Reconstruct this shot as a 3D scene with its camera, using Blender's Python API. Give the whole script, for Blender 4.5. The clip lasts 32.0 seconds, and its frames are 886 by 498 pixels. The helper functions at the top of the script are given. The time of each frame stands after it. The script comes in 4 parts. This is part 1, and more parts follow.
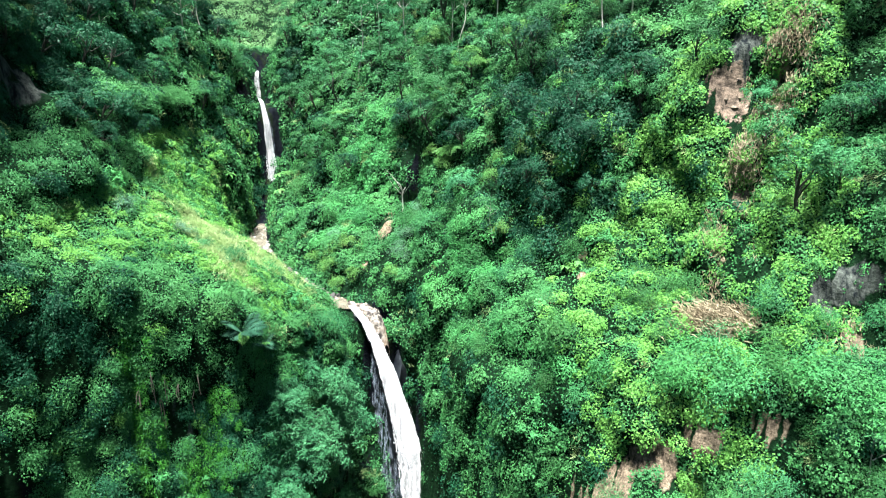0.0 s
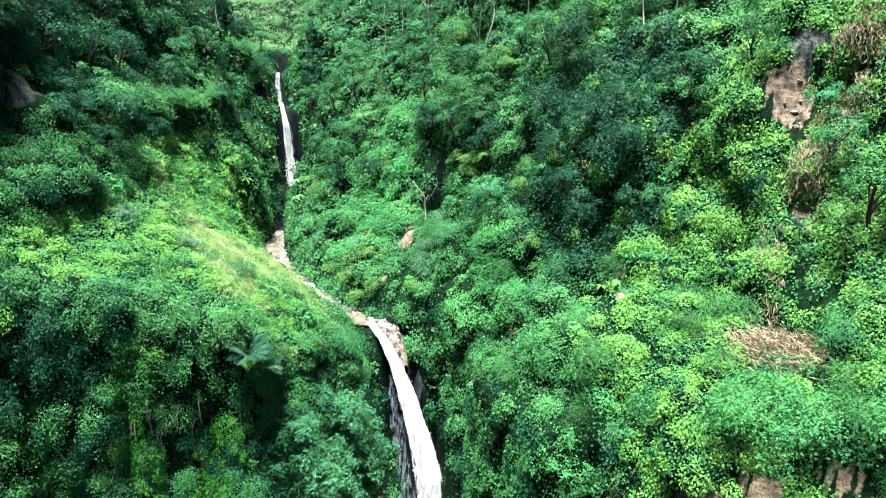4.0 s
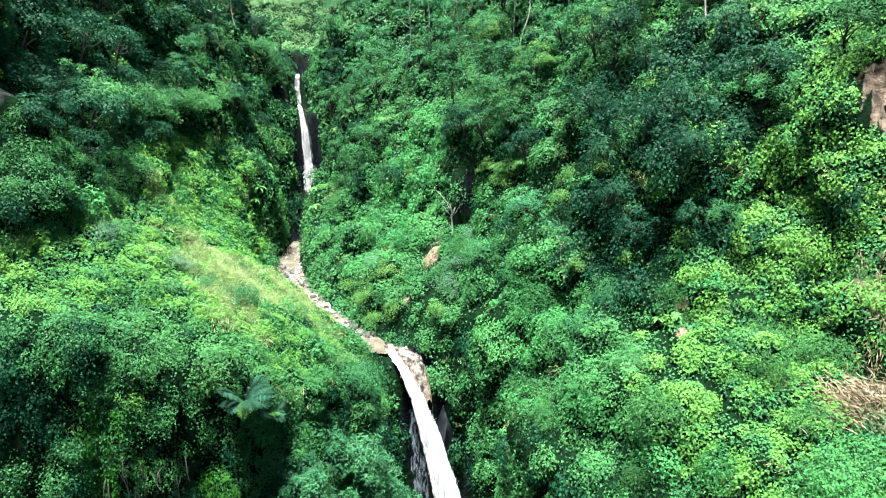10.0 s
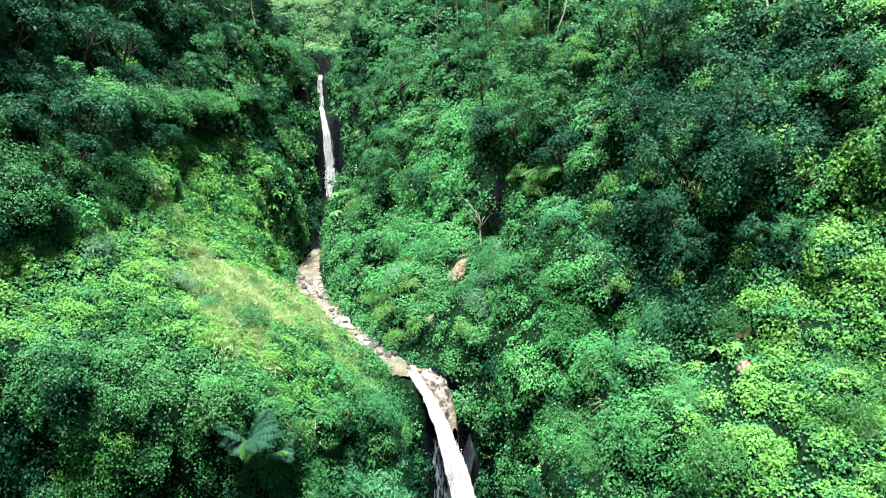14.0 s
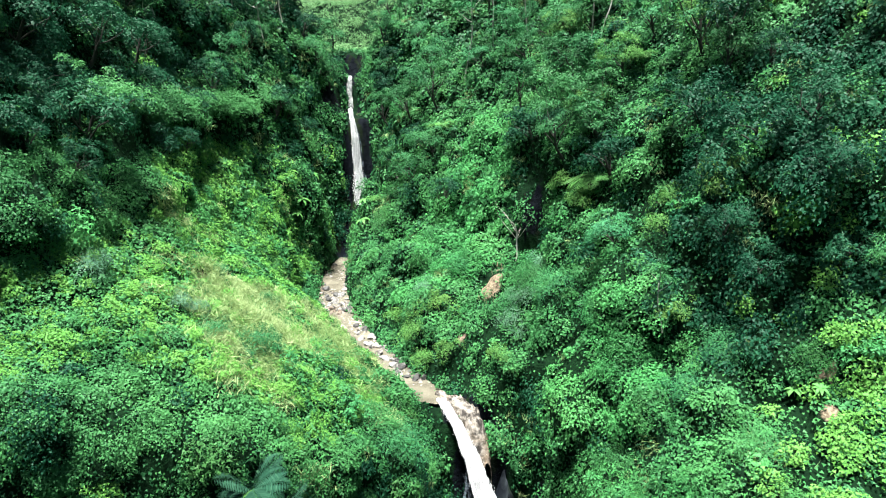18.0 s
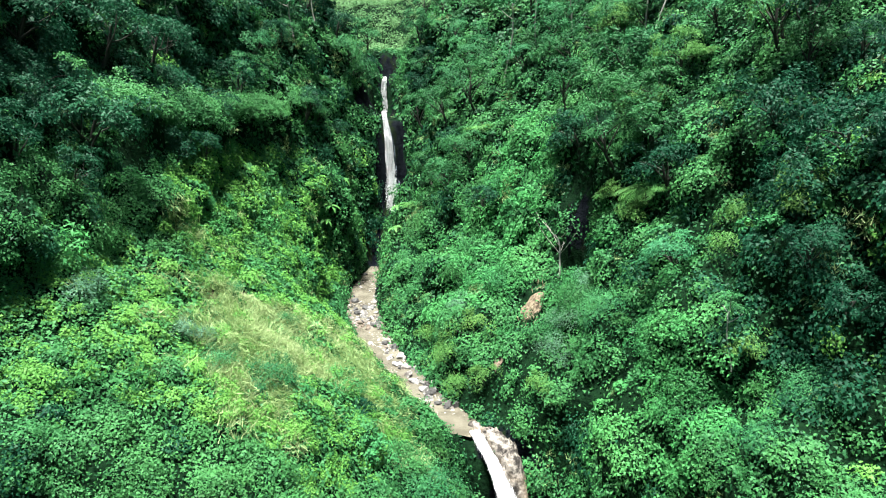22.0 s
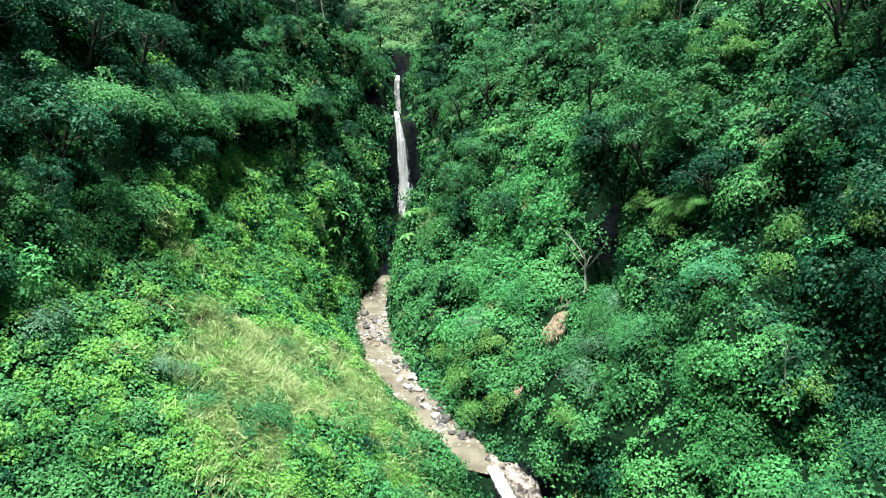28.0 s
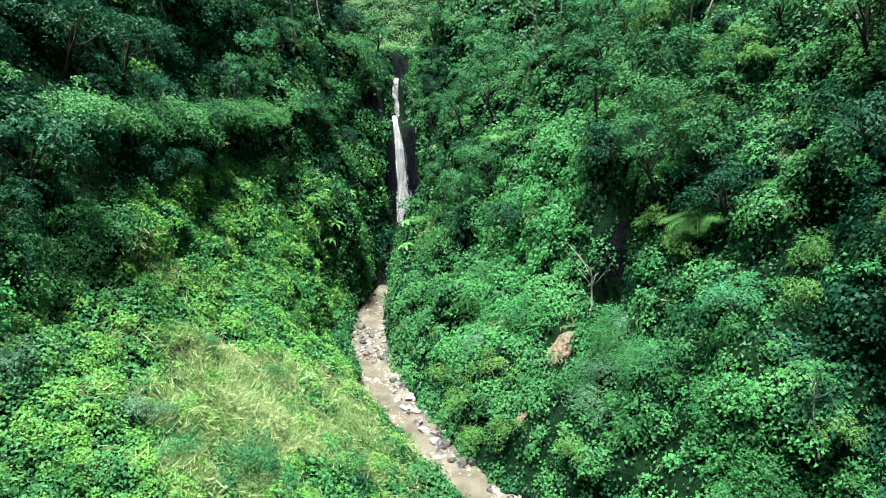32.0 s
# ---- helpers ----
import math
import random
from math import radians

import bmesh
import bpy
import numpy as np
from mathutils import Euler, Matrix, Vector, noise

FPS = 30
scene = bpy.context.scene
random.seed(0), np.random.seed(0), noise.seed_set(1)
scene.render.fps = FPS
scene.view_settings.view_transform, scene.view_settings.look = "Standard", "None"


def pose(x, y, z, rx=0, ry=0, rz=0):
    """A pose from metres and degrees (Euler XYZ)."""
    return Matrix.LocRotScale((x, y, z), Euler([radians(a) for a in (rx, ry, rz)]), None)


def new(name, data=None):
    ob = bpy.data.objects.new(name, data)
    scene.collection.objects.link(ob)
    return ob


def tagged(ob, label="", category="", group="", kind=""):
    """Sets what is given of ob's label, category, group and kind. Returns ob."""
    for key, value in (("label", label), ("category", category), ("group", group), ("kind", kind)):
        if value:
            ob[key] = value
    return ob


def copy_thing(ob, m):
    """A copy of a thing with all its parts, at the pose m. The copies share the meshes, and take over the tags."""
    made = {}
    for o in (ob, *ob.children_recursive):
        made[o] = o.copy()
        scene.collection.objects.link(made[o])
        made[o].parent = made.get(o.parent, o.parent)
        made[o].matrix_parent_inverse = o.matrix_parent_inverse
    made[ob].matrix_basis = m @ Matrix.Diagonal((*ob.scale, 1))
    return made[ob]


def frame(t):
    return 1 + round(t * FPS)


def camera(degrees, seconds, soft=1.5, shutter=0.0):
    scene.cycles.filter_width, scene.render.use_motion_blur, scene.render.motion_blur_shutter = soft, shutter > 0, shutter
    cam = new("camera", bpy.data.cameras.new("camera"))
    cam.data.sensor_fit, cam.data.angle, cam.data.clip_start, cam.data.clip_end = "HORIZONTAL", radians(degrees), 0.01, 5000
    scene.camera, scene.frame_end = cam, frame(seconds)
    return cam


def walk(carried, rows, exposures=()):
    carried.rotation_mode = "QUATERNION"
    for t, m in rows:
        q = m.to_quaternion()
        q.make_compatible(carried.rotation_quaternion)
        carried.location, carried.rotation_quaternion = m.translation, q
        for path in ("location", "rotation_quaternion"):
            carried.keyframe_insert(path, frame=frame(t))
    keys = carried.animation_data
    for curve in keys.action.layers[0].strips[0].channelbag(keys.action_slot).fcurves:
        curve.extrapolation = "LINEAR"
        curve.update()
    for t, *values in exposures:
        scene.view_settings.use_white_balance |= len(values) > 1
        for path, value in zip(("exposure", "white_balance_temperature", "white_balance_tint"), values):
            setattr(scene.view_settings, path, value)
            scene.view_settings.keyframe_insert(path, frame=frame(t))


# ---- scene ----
cam = camera(69.8, 32.0, soft=1.05)
METRES, EYE, TILT, LEAN, TURN = 45.0, 30.0, -13.0, 0.0, 0.0
ROWS = [
    (0.0, 0.0, 0.0, 0.0, 0.0, 0.0, -0.0),
    (0.5, -0.0006, 0.0164, 0.0036, 0.33, 0.04, -0.11),
    (1.0, -0.0004, 0.0334, 0.0076, 0.79, 0.07, -0.22),
    (1.5, -0.0005, 0.0507, 0.0116, 1.15, 0.11, -0.32),
    (2.0, -0.0004, 0.068, 0.0158, 1.35, 0.15, -0.37),
    (2.5, -0.0012, 0.0854, 0.0201, 1.49, 0.17, -0.42),
    (3.0, -0.0019, 0.103, 0.0242, 1.62, 0.2, -0.47),
    (3.5, -0.0027, 0.1209, 0.0284, 1.79, 0.22, -0.53),
    (5.5, -0.0073, 0.1934, 0.0454, 3.32, 0.29, -0.9),
    (6.0, -0.0092, 0.2114, 0.0494, 3.44, 0.31, -0.94),
    (6.5, -0.0107, 0.2293, 0.0532, 3.49, 0.33, -0.96),
    (7.0, -0.0125, 0.2472, 0.0569, 3.52, 0.35, -0.96),
    (7.5, -0.0141, 0.2648, 0.0609, 3.55, 0.37, -0.97),
    (8.0, -0.0159, 0.2822, 0.0649, 3.59, 0.4, -0.98),
    (8.5, -0.0187, 0.2993, 0.0685, 3.66, 0.43, -1.0),
    (9.0, -0.0214, 0.3165, 0.0723, 3.85, 0.46, -1.06),
    (9.5, -0.0233, 0.3339, 0.0761, 4.09, 0.48, -1.1),
    (10.0, -0.0258, 0.3512, 0.0797, 4.3, 0.5, -1.15),
    (10.5, -0.0286, 0.3682, 0.0834, 4.52, 0.52, -1.19),
    (11.0, -0.0313, 0.3853, 0.0873, 4.76, 0.55, -1.25),
    (11.5, -0.0339, 0.4024, 0.0911, 5.04, 0.58, -1.32),
    (12.0, -0.0364, 0.4198, 0.0952, 5.39, 0.6, -1.38),
    (12.5, -0.039, 0.4371, 0.0993, 5.71, 0.61, -1.46),
    (13.0, -0.0412, 0.4546, 0.1032, 6.04, 0.63, -1.53),
    (13.5, -0.0433, 0.4724, 0.1071, 6.36, 0.64, -1.61),
    (14.0, -0.0457, 0.4902, 0.1112, 6.51, 0.64, -1.65),
    (14.5, -0.0489, 0.5067, 0.115, 6.81, 0.64, -1.71),
    (16.5, -0.0596, 0.5772, 0.1323, 8.01, 0.69, -1.94),
    (17.0, -0.0623, 0.5949, 0.1363, 8.35, 0.69, -2.05),
    (17.5, -0.0647, 0.6126, 0.1406, 8.76, 0.69, -2.14),
    (18.0, -0.0675, 0.6305, 0.1452, 9.34, 0.68, -2.28),
    (18.5, -0.0698, 0.6484, 0.1498, 9.96, 0.68, -2.41),
    (19.0, -0.0728, 0.6663, 0.1545, 10.5, 0.67, -2.54),
    (19.5, -0.0758, 0.6844, 0.159, 10.93, 0.67, -2.63),
    (20.0, -0.0791, 0.702, 0.1636, 11.28, 0.69, -2.71),
    (20.5, -0.0821, 0.7187, 0.168, 11.62, 0.68, -2.78),
    (21.0, -0.085, 0.7343, 0.1724, 11.95, 0.67, -2.85),
    (21.5, -0.0876, 0.7489, 0.1765, 12.29, 0.65, -2.92),
    (22.0, -0.0899, 0.7628, 0.1802, 12.61, 0.63, -2.99),
    (22.5, -0.0925, 0.7758, 0.1838, 12.8, 0.6, -3.02),
    (23.0, -0.095, 0.7879, 0.1872, 12.92, 0.59, -3.04),
    (23.5, -0.0974, 0.799, 0.1904, 13.0, 0.56, -3.06),
    (24.0, -0.0998, 0.8097, 0.1932, 13.12, 0.54, -3.1),
    (24.5, -0.1026, 0.8199, 0.1961, 13.33, 0.53, -3.15),
    (25.0, -0.1048, 0.8299, 0.1992, 13.6, 0.49, -3.21),
    (25.5, -0.1073, 0.8393, 0.2019, 13.83, 0.48, -3.26),
    (27.5, -0.117, 0.8748, 0.2149, 13.94, 0.4, -3.2),
    (28.0, -0.1193, 0.8832, 0.2185, 13.95, 0.39, -3.19),
    (28.5, -0.1215, 0.8907, 0.2218, 13.94, 0.38, -3.19),
    (29.0, -0.1234, 0.8976, 0.2253, 13.93, 0.37, -3.19),
    (29.5, -0.1245, 0.9042, 0.2288, 13.95, 0.35, -3.21),
    (30.0, -0.1254, 0.911, 0.2327, 13.95, 0.34, -3.21),
    (30.5, -0.1275, 0.9185, 0.2368, 13.95, 0.3, -3.22),
    (31.0, -0.1304, 0.9277, 0.2419, 13.94, 0.28, -3.22),
    (31.5, -0.1342, 0.9384, 0.2489, 13.92, 0.28, -3.22),
    (32.0, -0.1382, 0.9506, 0.2569, 13.9, 0.27, -3.23),
]
walk(cam, [(t, pose(0, 0, EYE, TILT, LEAN, TURN) @ pose(METRES * x, METRES * y, METRES * z, 90 + pitch, roll, yaw)) for t, x, y, z, yaw, pitch, roll in ROWS],
     exposures=[(0.0, 2.79, 5850, 10), (10.0, 2.65, 5950, 9), (20.0, 2.41, 5950, 8), (32.0, 2.2, 5950, 8)])

# ---- world, sun, exposure ----
world = bpy.data.worlds.new("world")
scene.world = world
world.use_nodes = True
wn = world.node_tree.nodes
sky = wn.new("ShaderNodeTexSky")
sky.sky_type = "NISHITA"
sky.sun_disc = False
SUN_ELEVATION, SUN_AZIMUTH = 79.0, 200.0
sky.sun_elevation = radians(SUN_ELEVATION)
sky.sun_rotation = radians(SUN_AZIMUTH)
sky.altitude = 800.0
sky.air_density = 1.0
sky.dust_density = 3.0
sky.ozone_density = 1.0
wn["Background"].inputs["Strength"].default_value = 0.016
world.node_tree.links.new(sky.outputs[0], wn["Background"].inputs["Color"])
sun_data = bpy.data.lights.new("sun", "SUN")
sun_data.energy = 5.0
sun_data.angle = radians(14.0)
sun_data.color = (1.0, 0.96, 0.88)
sun = new("sun", sun_data)
e, a = radians(SUN_ELEVATION), radians(SUN_AZIMUTH)
toward = Vector((math.sin(a) * math.cos(e), math.cos(a) * math.cos(e), math.sin(e)))
sun.matrix_world = Matrix.Translation((0, 0, 150)) @ toward.to_track_quat("Z", "Y").to_matrix().to_4x4()

# ---- materials ----


def material(name):
    m = bpy.data.materials.new(name)
    m.use_nodes = True
    nt = m.node_tree
    nt.nodes.clear()
    return m, nt


def node(nt, kind, **inputs):
    n = nt.nodes.new(kind)
    for k, v in inputs.items():
        n.inputs[k.replace("_", " ")].default_value = v
    return n


def mix_colour(nt, fac, c1, c2):
    n = nt.nodes.new("ShaderNodeMix")
    n.data_type = "RGBA"
    for sock, v in ((n.inputs["Factor"], fac), (n.inputs["A"], c1), (n.inputs["B"], c2)):
        if isinstance(v, bpy.types.NodeSocket):
            nt.links.new(v, sock)
        elif isinstance(v, (int, float)):
            sock.default_value = v
        else:
            sock.default_value = (*v, 1.0)
    return n.outputs["Result"]


def ramp(nt, fac, lo, hi):
    n = nt.nodes.new("ShaderNodeMapRange")
    n.inputs["From Min"].default_value, n.inputs["From Max"].default_value = lo, hi
    nt.links.new(fac, n.inputs["Value"])
    return n.outputs["Result"]


def noise_tex(nt, scale, detail=3.0, rough=0.55, stretch=None):
    geo = nt.nodes.new("ShaderNodeNewGeometry")
    pos = geo.outputs["Position"]
    if stretch:
        mp = nt.nodes.new("ShaderNodeMapping")
        mp.inputs["Scale"].default_value = stretch
        nt.links.new(pos, mp.inputs["Vector"])
        pos = mp.outputs["Vector"]
    n = node(nt, "ShaderNodeTexNoise", Scale=scale, Detail=detail, Roughness=rough)
    nt.links.new(pos, n.inputs["Vector"])
    return n.outputs["Fac"]


def leaf_material(name, dark, mid, pale, glow=0.15, rough=0.55, per_object=0.0, patch=0.12):
    """Leaves: each leaf its own shade, patches of older and younger growth, light passing through."""
    m, nt = material(name)
    geo = nt.nodes.new("ShaderNodeNewGeometry")
    rnd = geo.outputs["Random Per Island"]
    c1 = mix_colour(nt, ramp(nt, rnd, -0.5, 0.75), dark, mid)
    c2 = mix_colour(nt, ramp(nt, rnd, 0.75, 1.4), c1, pale)
    bushes = noise_tex(nt, 0.55, 2.0, 0.5)
    c2 = mix_colour(nt, ramp(nt, bushes, 0.66, 0.40), c2, mix_colour(nt, 0.5, c2, dark))
    patches = ramp(nt, noise_tex(nt, patch, 4.0, 0.6), 0.42, 0.7)
    c3 = mix_colour(nt, patches, c2, pale)
    half = nt.nodes.new("ShaderNodeMix")
    half.data_type = "RGBA"
    half.inputs["Factor"].default_value = 0.45
    nt.links.new(c2, half.inputs["A"])
    nt.links.new(c3, half.inputs["B"])
    col = half.outputs["Result"]
    if per_object:
        oi = nt.nodes.new("ShaderNodeObjectInfo")
        hsv = nt.nodes.new("ShaderNodeHueSaturation")
        nt.links.new(col, hsv.inputs["Color"])
        for sock, lo, hi in (("Hue", 0.5 - 0.016 * per_object, 0.5 + 0.012 * per_object), ("Value", 1 - 0.45 * per_object, 1 + 0.28 * per_object)):
            mr = nt.nodes.new("ShaderNodeMapRange")
            mr.inputs["To Min"].default_value, mr.inputs["To Max"].default_value = lo, hi
            nt.links.new(oi.outputs["Random"], mr.inputs["Value"])
            nt.links.new(mr.outputs["Result"], hsv.inputs[sock])
        col = hsv.outputs["Color"]
    bsdf = node(nt, "ShaderNodeBsdfPrincipled", Roughness=rough)
    bsdf.inputs["Specular IOR Level"].default_value = 0.12
    nt.links.new(col, bsdf.inputs["Base Color"])
    tr = nt.nodes.new("ShaderNodeBsdfTranslucent")
    nt.links.new(col, tr.inputs["Color"])
    mx = nt.nodes.new("ShaderNodeMixShader")
    mx.inputs[0].default_value = glow
    nt.links.new(bsdf.outputs[0], mx.inputs[1])
    nt.links.new(tr.outputs[0], mx.inputs[2])
    out = nt.nodes.new("ShaderNodeOutputMaterial")
    nt.links.new(mx.outputs[0], out.inputs["Surface"])
    return m


def surface_material(name, c_a, c_b, scale, rough=0.85, bump=0.4, stretch=None, c_c=None, scale2=None, lo=0.35, hi=0.65):
    """Earth, rock and bark: two colours in a noise, a third in a coarser one, and relief."""
    m, nt = material(name)
    f1 = noise_tex(nt, scale, 6.0, 0.65, stretch)
    col = mix_colour(nt, ramp(nt, f1, lo, hi), c_a, c_b)
    if c_c:
        col = mix_colour(nt, ramp(nt, noise_tex(nt, scale2 or scale * 0.2, 3.0), 0.5, 0.68), col, c_c)
    bsdf = node(nt, "ShaderNodeBsdfPrincipled", Roughness=rough)
    bsdf.inputs["Specular IOR Level"].default_value = 0.5 if rough < 0.6 else 0.1
    nt.links.new(col, bsdf.inputs["Base Color"])
    b = node(nt, "ShaderNodeBump", Strength=bump, Distance=0.25)
    nt.links.new(f1, b.inputs["Height"])
    nt.links.new(b.outputs[0], bsdf.inputs["Normal"])
    out = nt.nodes.new("ShaderNodeOutputMaterial")
    nt.links.new(bsdf.outputs[0], out.inputs["Surface"])
    return m


def ground_material():
    """Overgrown earth, its near-black green standing for shade under plants, with bare rock, tan rock and soil where
    the masks say.
    """
    m, nt = material("shaded_jungle_earth")
    fine, strata = noise_tex(nt, 1.6, 6.0, 0.65), noise_tex(nt, 1.1, 6.0, 0.7, (0.9, 0.9, 1.1))
    # earth colour includes the shade under and between the plants
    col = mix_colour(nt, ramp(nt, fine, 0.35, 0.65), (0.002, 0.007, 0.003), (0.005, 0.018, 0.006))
    looks = {"rock": mix_colour(nt, ramp(nt, noise_tex(nt, 0.4, 4.0, 0.6, (1, 1, 0.3)), 0.52, 0.66),
                               mix_colour(nt, ramp(nt, noise_tex(nt, 0.9, 6.0, 0.65, (1, 1, 0.35)), 0.35, 0.7), (0.0012, 0.0018, 0.003), (0.007, 0.009, 0.011)), (0.008, 0.014, 0.004)),
             "soil": mix_colour(nt, ramp(nt, noise_tex(nt, 2.6, 6.0, 0.7), 0.36, 0.6), (0.05, 0.04, 0.026), (0.2, 0.155, 0.105)),
             "grey": mix_colour(nt, ramp(nt, noise_tex(nt, 1.5, 6.0, 0.7, (1, 1, 0.3)), 0.38, 0.66), (0.006, 0.008, 0.009), (0.08, 0.09, 0.074)),
             "tan": mix_colour(nt, ramp(nt, strata, 0.38, 0.64), (0.05, 0.04, 0.03), (0.22, 0.165, 0.12))}
    for name, look_col in looks.items():
        at = nt.nodes.new("ShaderNodeAttribute")
        at.attribute_name = name
        add = nt.nodes.new("ShaderNodeMath")
        add.operation = "ADD"
        nt.links.new(at.outputs["Fac"], add.inputs[0])
        nt.links.new(strata, add.inputs[1])
        col = mix_colour(nt, ramp(nt, add.outputs[0], 0.92, 1.08), col, look_col)
    bsdf = node(nt, "ShaderNodeBsdfPrincipled", Roughness=0.9)
    bsdf.inputs["Specular IOR Level"].default_value = 0.03
    nt.links.new(col, bsdf.inputs["Base Color"])
    b = node(nt, "ShaderNodeBump", Strength=1.0, Distance=0.3)
    nt.links.new(strata, b.inputs["Height"])
    nt.links.new(b.outputs[0], bsdf.inputs["Normal"])
    out = nt.nodes.new("ShaderNodeOutputMaterial")
    nt.links.new(bsdf.outputs[0], out.inputs["Surface"])
    return m


M_GROUND = ground_material()
M_ROCK = surface_material("wet_basalt", (0.002, 0.003, 0.005), (0.013, 0.016, 0.018), 0.9, rough=0.75, bump=1.0, stretch=(1, 1, 0.35), c_c=(0.03, 0.05, 0.02))
M_TAN = surface_material("tan_rock", (0.035, 0.03, 0.026), (0.24, 0.21, 0.175), 1.6, bump=1.0, c_c=(0.19, 0.145, 0.10), lo=0.4, hi=0.58)
M_SCAR = surface_material("scar_rock", (0.05, 0.04, 0.03), (0.22, 0.17, 0.125), 0.9, bump=0.9, c_c=(0.05, 0.06, 0.03))
M_BOULDER = surface_material("boulder_stone", (0.05, 0.048, 0.046), (0.34, 0.32, 0.29), 1.3, rough=0.7, bump=0.5, c_c=(0.13, 0.10, 0.075))
M_DARKSTONE = surface_material("dark_stone", (0.02, 0.019, 0.018), (0.10, 0.095, 0.088), 1.3, rough=0.6, bump=0.5)
M_WOOD = surface_material("dark_bark", (0.016, 0.018, 0.014), (0.045, 0.045, 0.036), 2.0, bump=0.5, stretch=(1, 1, 0.3))
M_BARK = surface_material("pale_bark", (0.2, 0.19, 0.16), (0.46, 0.44, 0.39), 2.0, bump=0.5, stretch=(1, 1, 0.3))
M_CREEPER = leaf_material("creeper_leaves", (0.024, 0.094, 0.031), (0.041, 0.153, 0.044), (0.09, 0.253, 0.062))
# yellow-green of its own, raised further for sunlight on gentle slopes
M_BRIGHT = leaf_material("sunlit_scrub_leaves", (0.066, 0.195, 0.036), (0.108, 0.275, 0.048), (0.178, 0.365, 0.072), glow=0.24)
# light green, with the haze of distance put into the colour
M_FAR = leaf_material("hazy_far_wood_leaves", (0.075, 0.17, 0.06), (0.12, 0.245, 0.09), (0.2, 0.33, 0.14), glow=0.2)
M_EMERALD = leaf_material("emerald_creeper_leaves", (0.034, 0.15, 0.042), (0.058, 0.23, 0.06), (0.115, 0.34, 0.095), glow=0.2)
# leaves for steep and overhung walls, the shade put into their colour
M_DARK = leaf_material("shade_tinted_leaves", (0.004, 0.029, 0.014), (0.009, 0.058, 0.026), (0.03, 0.125, 0.05), glow=0.2)
M_GRASS = leaf_material("tall_grass_blades", (0.15, 0.25, 0.08), (0.3, 0.4, 0.155), (0.52, 0.56, 0.3), glow=0.3)
M_DRY = leaf_material("dry_stems", (0.10, 0.082, 0.048), (0.22, 0.18, 0.11), (0.40, 0.34, 0.22), glow=0.1)
M_TREE = leaf_material("tree_leaves", (0.016, 0.078, 0.031), (0.035, 0.15, 0.05), (0.082, 0.25, 0.072), per_object=0.8)
M_SHRUB = leaf_material("shrub_leaves", (0.018, 0.085, 0.026), (0.038, 0.16, 0.042), (0.09, 0.27, 0.06), per_object=0.9)
M_BAMBOO = leaf_material("bamboo_leaves", (0.014, 0.066, 0.028), (0.034, 0.14, 0.052), (0.07, 0.21, 0.08), per_object=0.3)
M_MOSS = leaf_material("moss_leaves", (0.016, 0.085, 0.01), (0.035, 0.16, 0.016), (0.075, 0.25, 0.03), glow=0.3)
M_FERN = leaf_material("fern_fronds", (0.04, 0.14, 0.03), (0.08, 0.22, 0.05), (0.14, 0.29, 0.08), per_object=0.5)
# darker than the bushes above, to carry the shade between them
M_LOW = leaf_material("shaded_low_leaves", (0.008, 0.04, 0.016), (0.017, 0.075, 0.026), (0.045, 0.15, 0.045), glow=0.1)
M_ROOT = surface_material("root_bark", (0.05, 0.045, 0.035), (0.17, 0.15, 0.12), 2.0, bump=0.5, stretch=(1, 1, 0.3))
M_YELLOW = leaf_material("yellowing_leaves", (0.045, 0.13, 0.03), (0.085, 0.205, 0.045), (0.17, 0.3, 0.07), glow=0.3, per_object=0.3)
M_GREY = leaf_material("grey_green_leaves", (0.04, 0.11, 0.06), (0.08, 0.18, 0.10), (0.15, 0.26, 0.15), per_object=0.3)
M_PALM = leaf_material("palm_fronds", (0.012, 0.045, 0.026), (0.026, 0.085, 0.048), (0.065, 0.15, 0.09), per_object=0.2)


def water_material():
    m, nt = material("falling_water")
    streak = noise_tex(nt, 1.6, 5.0, 0.65, (1.6, 1.6, 0.16))
    fine = noise_tex(nt, 5.0, 4.0, 0.6, (2.0, 2.0, 0.25))
    col = mix_colour(nt, ramp(nt, streak, 0.34, 0.58), (0.34, 0.33, 0.32), (0.8, 0.8, 0.79))
    bsdf = node(nt, "ShaderNodeBsdfPrincipled", Roughness=0.4)
    nt.links.new(col, bsdf.inputs["Base Color"])
    b = node(nt, "ShaderNodeBump", Strength=0.6, Distance=0.2)
    nt.links.new(fine, b.inputs["Height"])
    nt.links.new(b.outputs[0], bsdf.inputs["Normal"])
    tr = nt.nodes.new("ShaderNodeBsdfTranslucent")
    nt.links.new(col, tr.inputs["Color"])
    mx = nt.nodes.new("ShaderNodeMixShader")
    mx.inputs[0].default_value = 0.4
    nt.links.new(bsdf.outputs[0], mx.inputs[1])
    nt.links.new(tr.outputs[0], mx.inputs[2])
    out = nt.nodes.new("ShaderNodeOutputMaterial")
    nt.links.new(mx.outputs[0], out.inputs["Surface"])
    return m


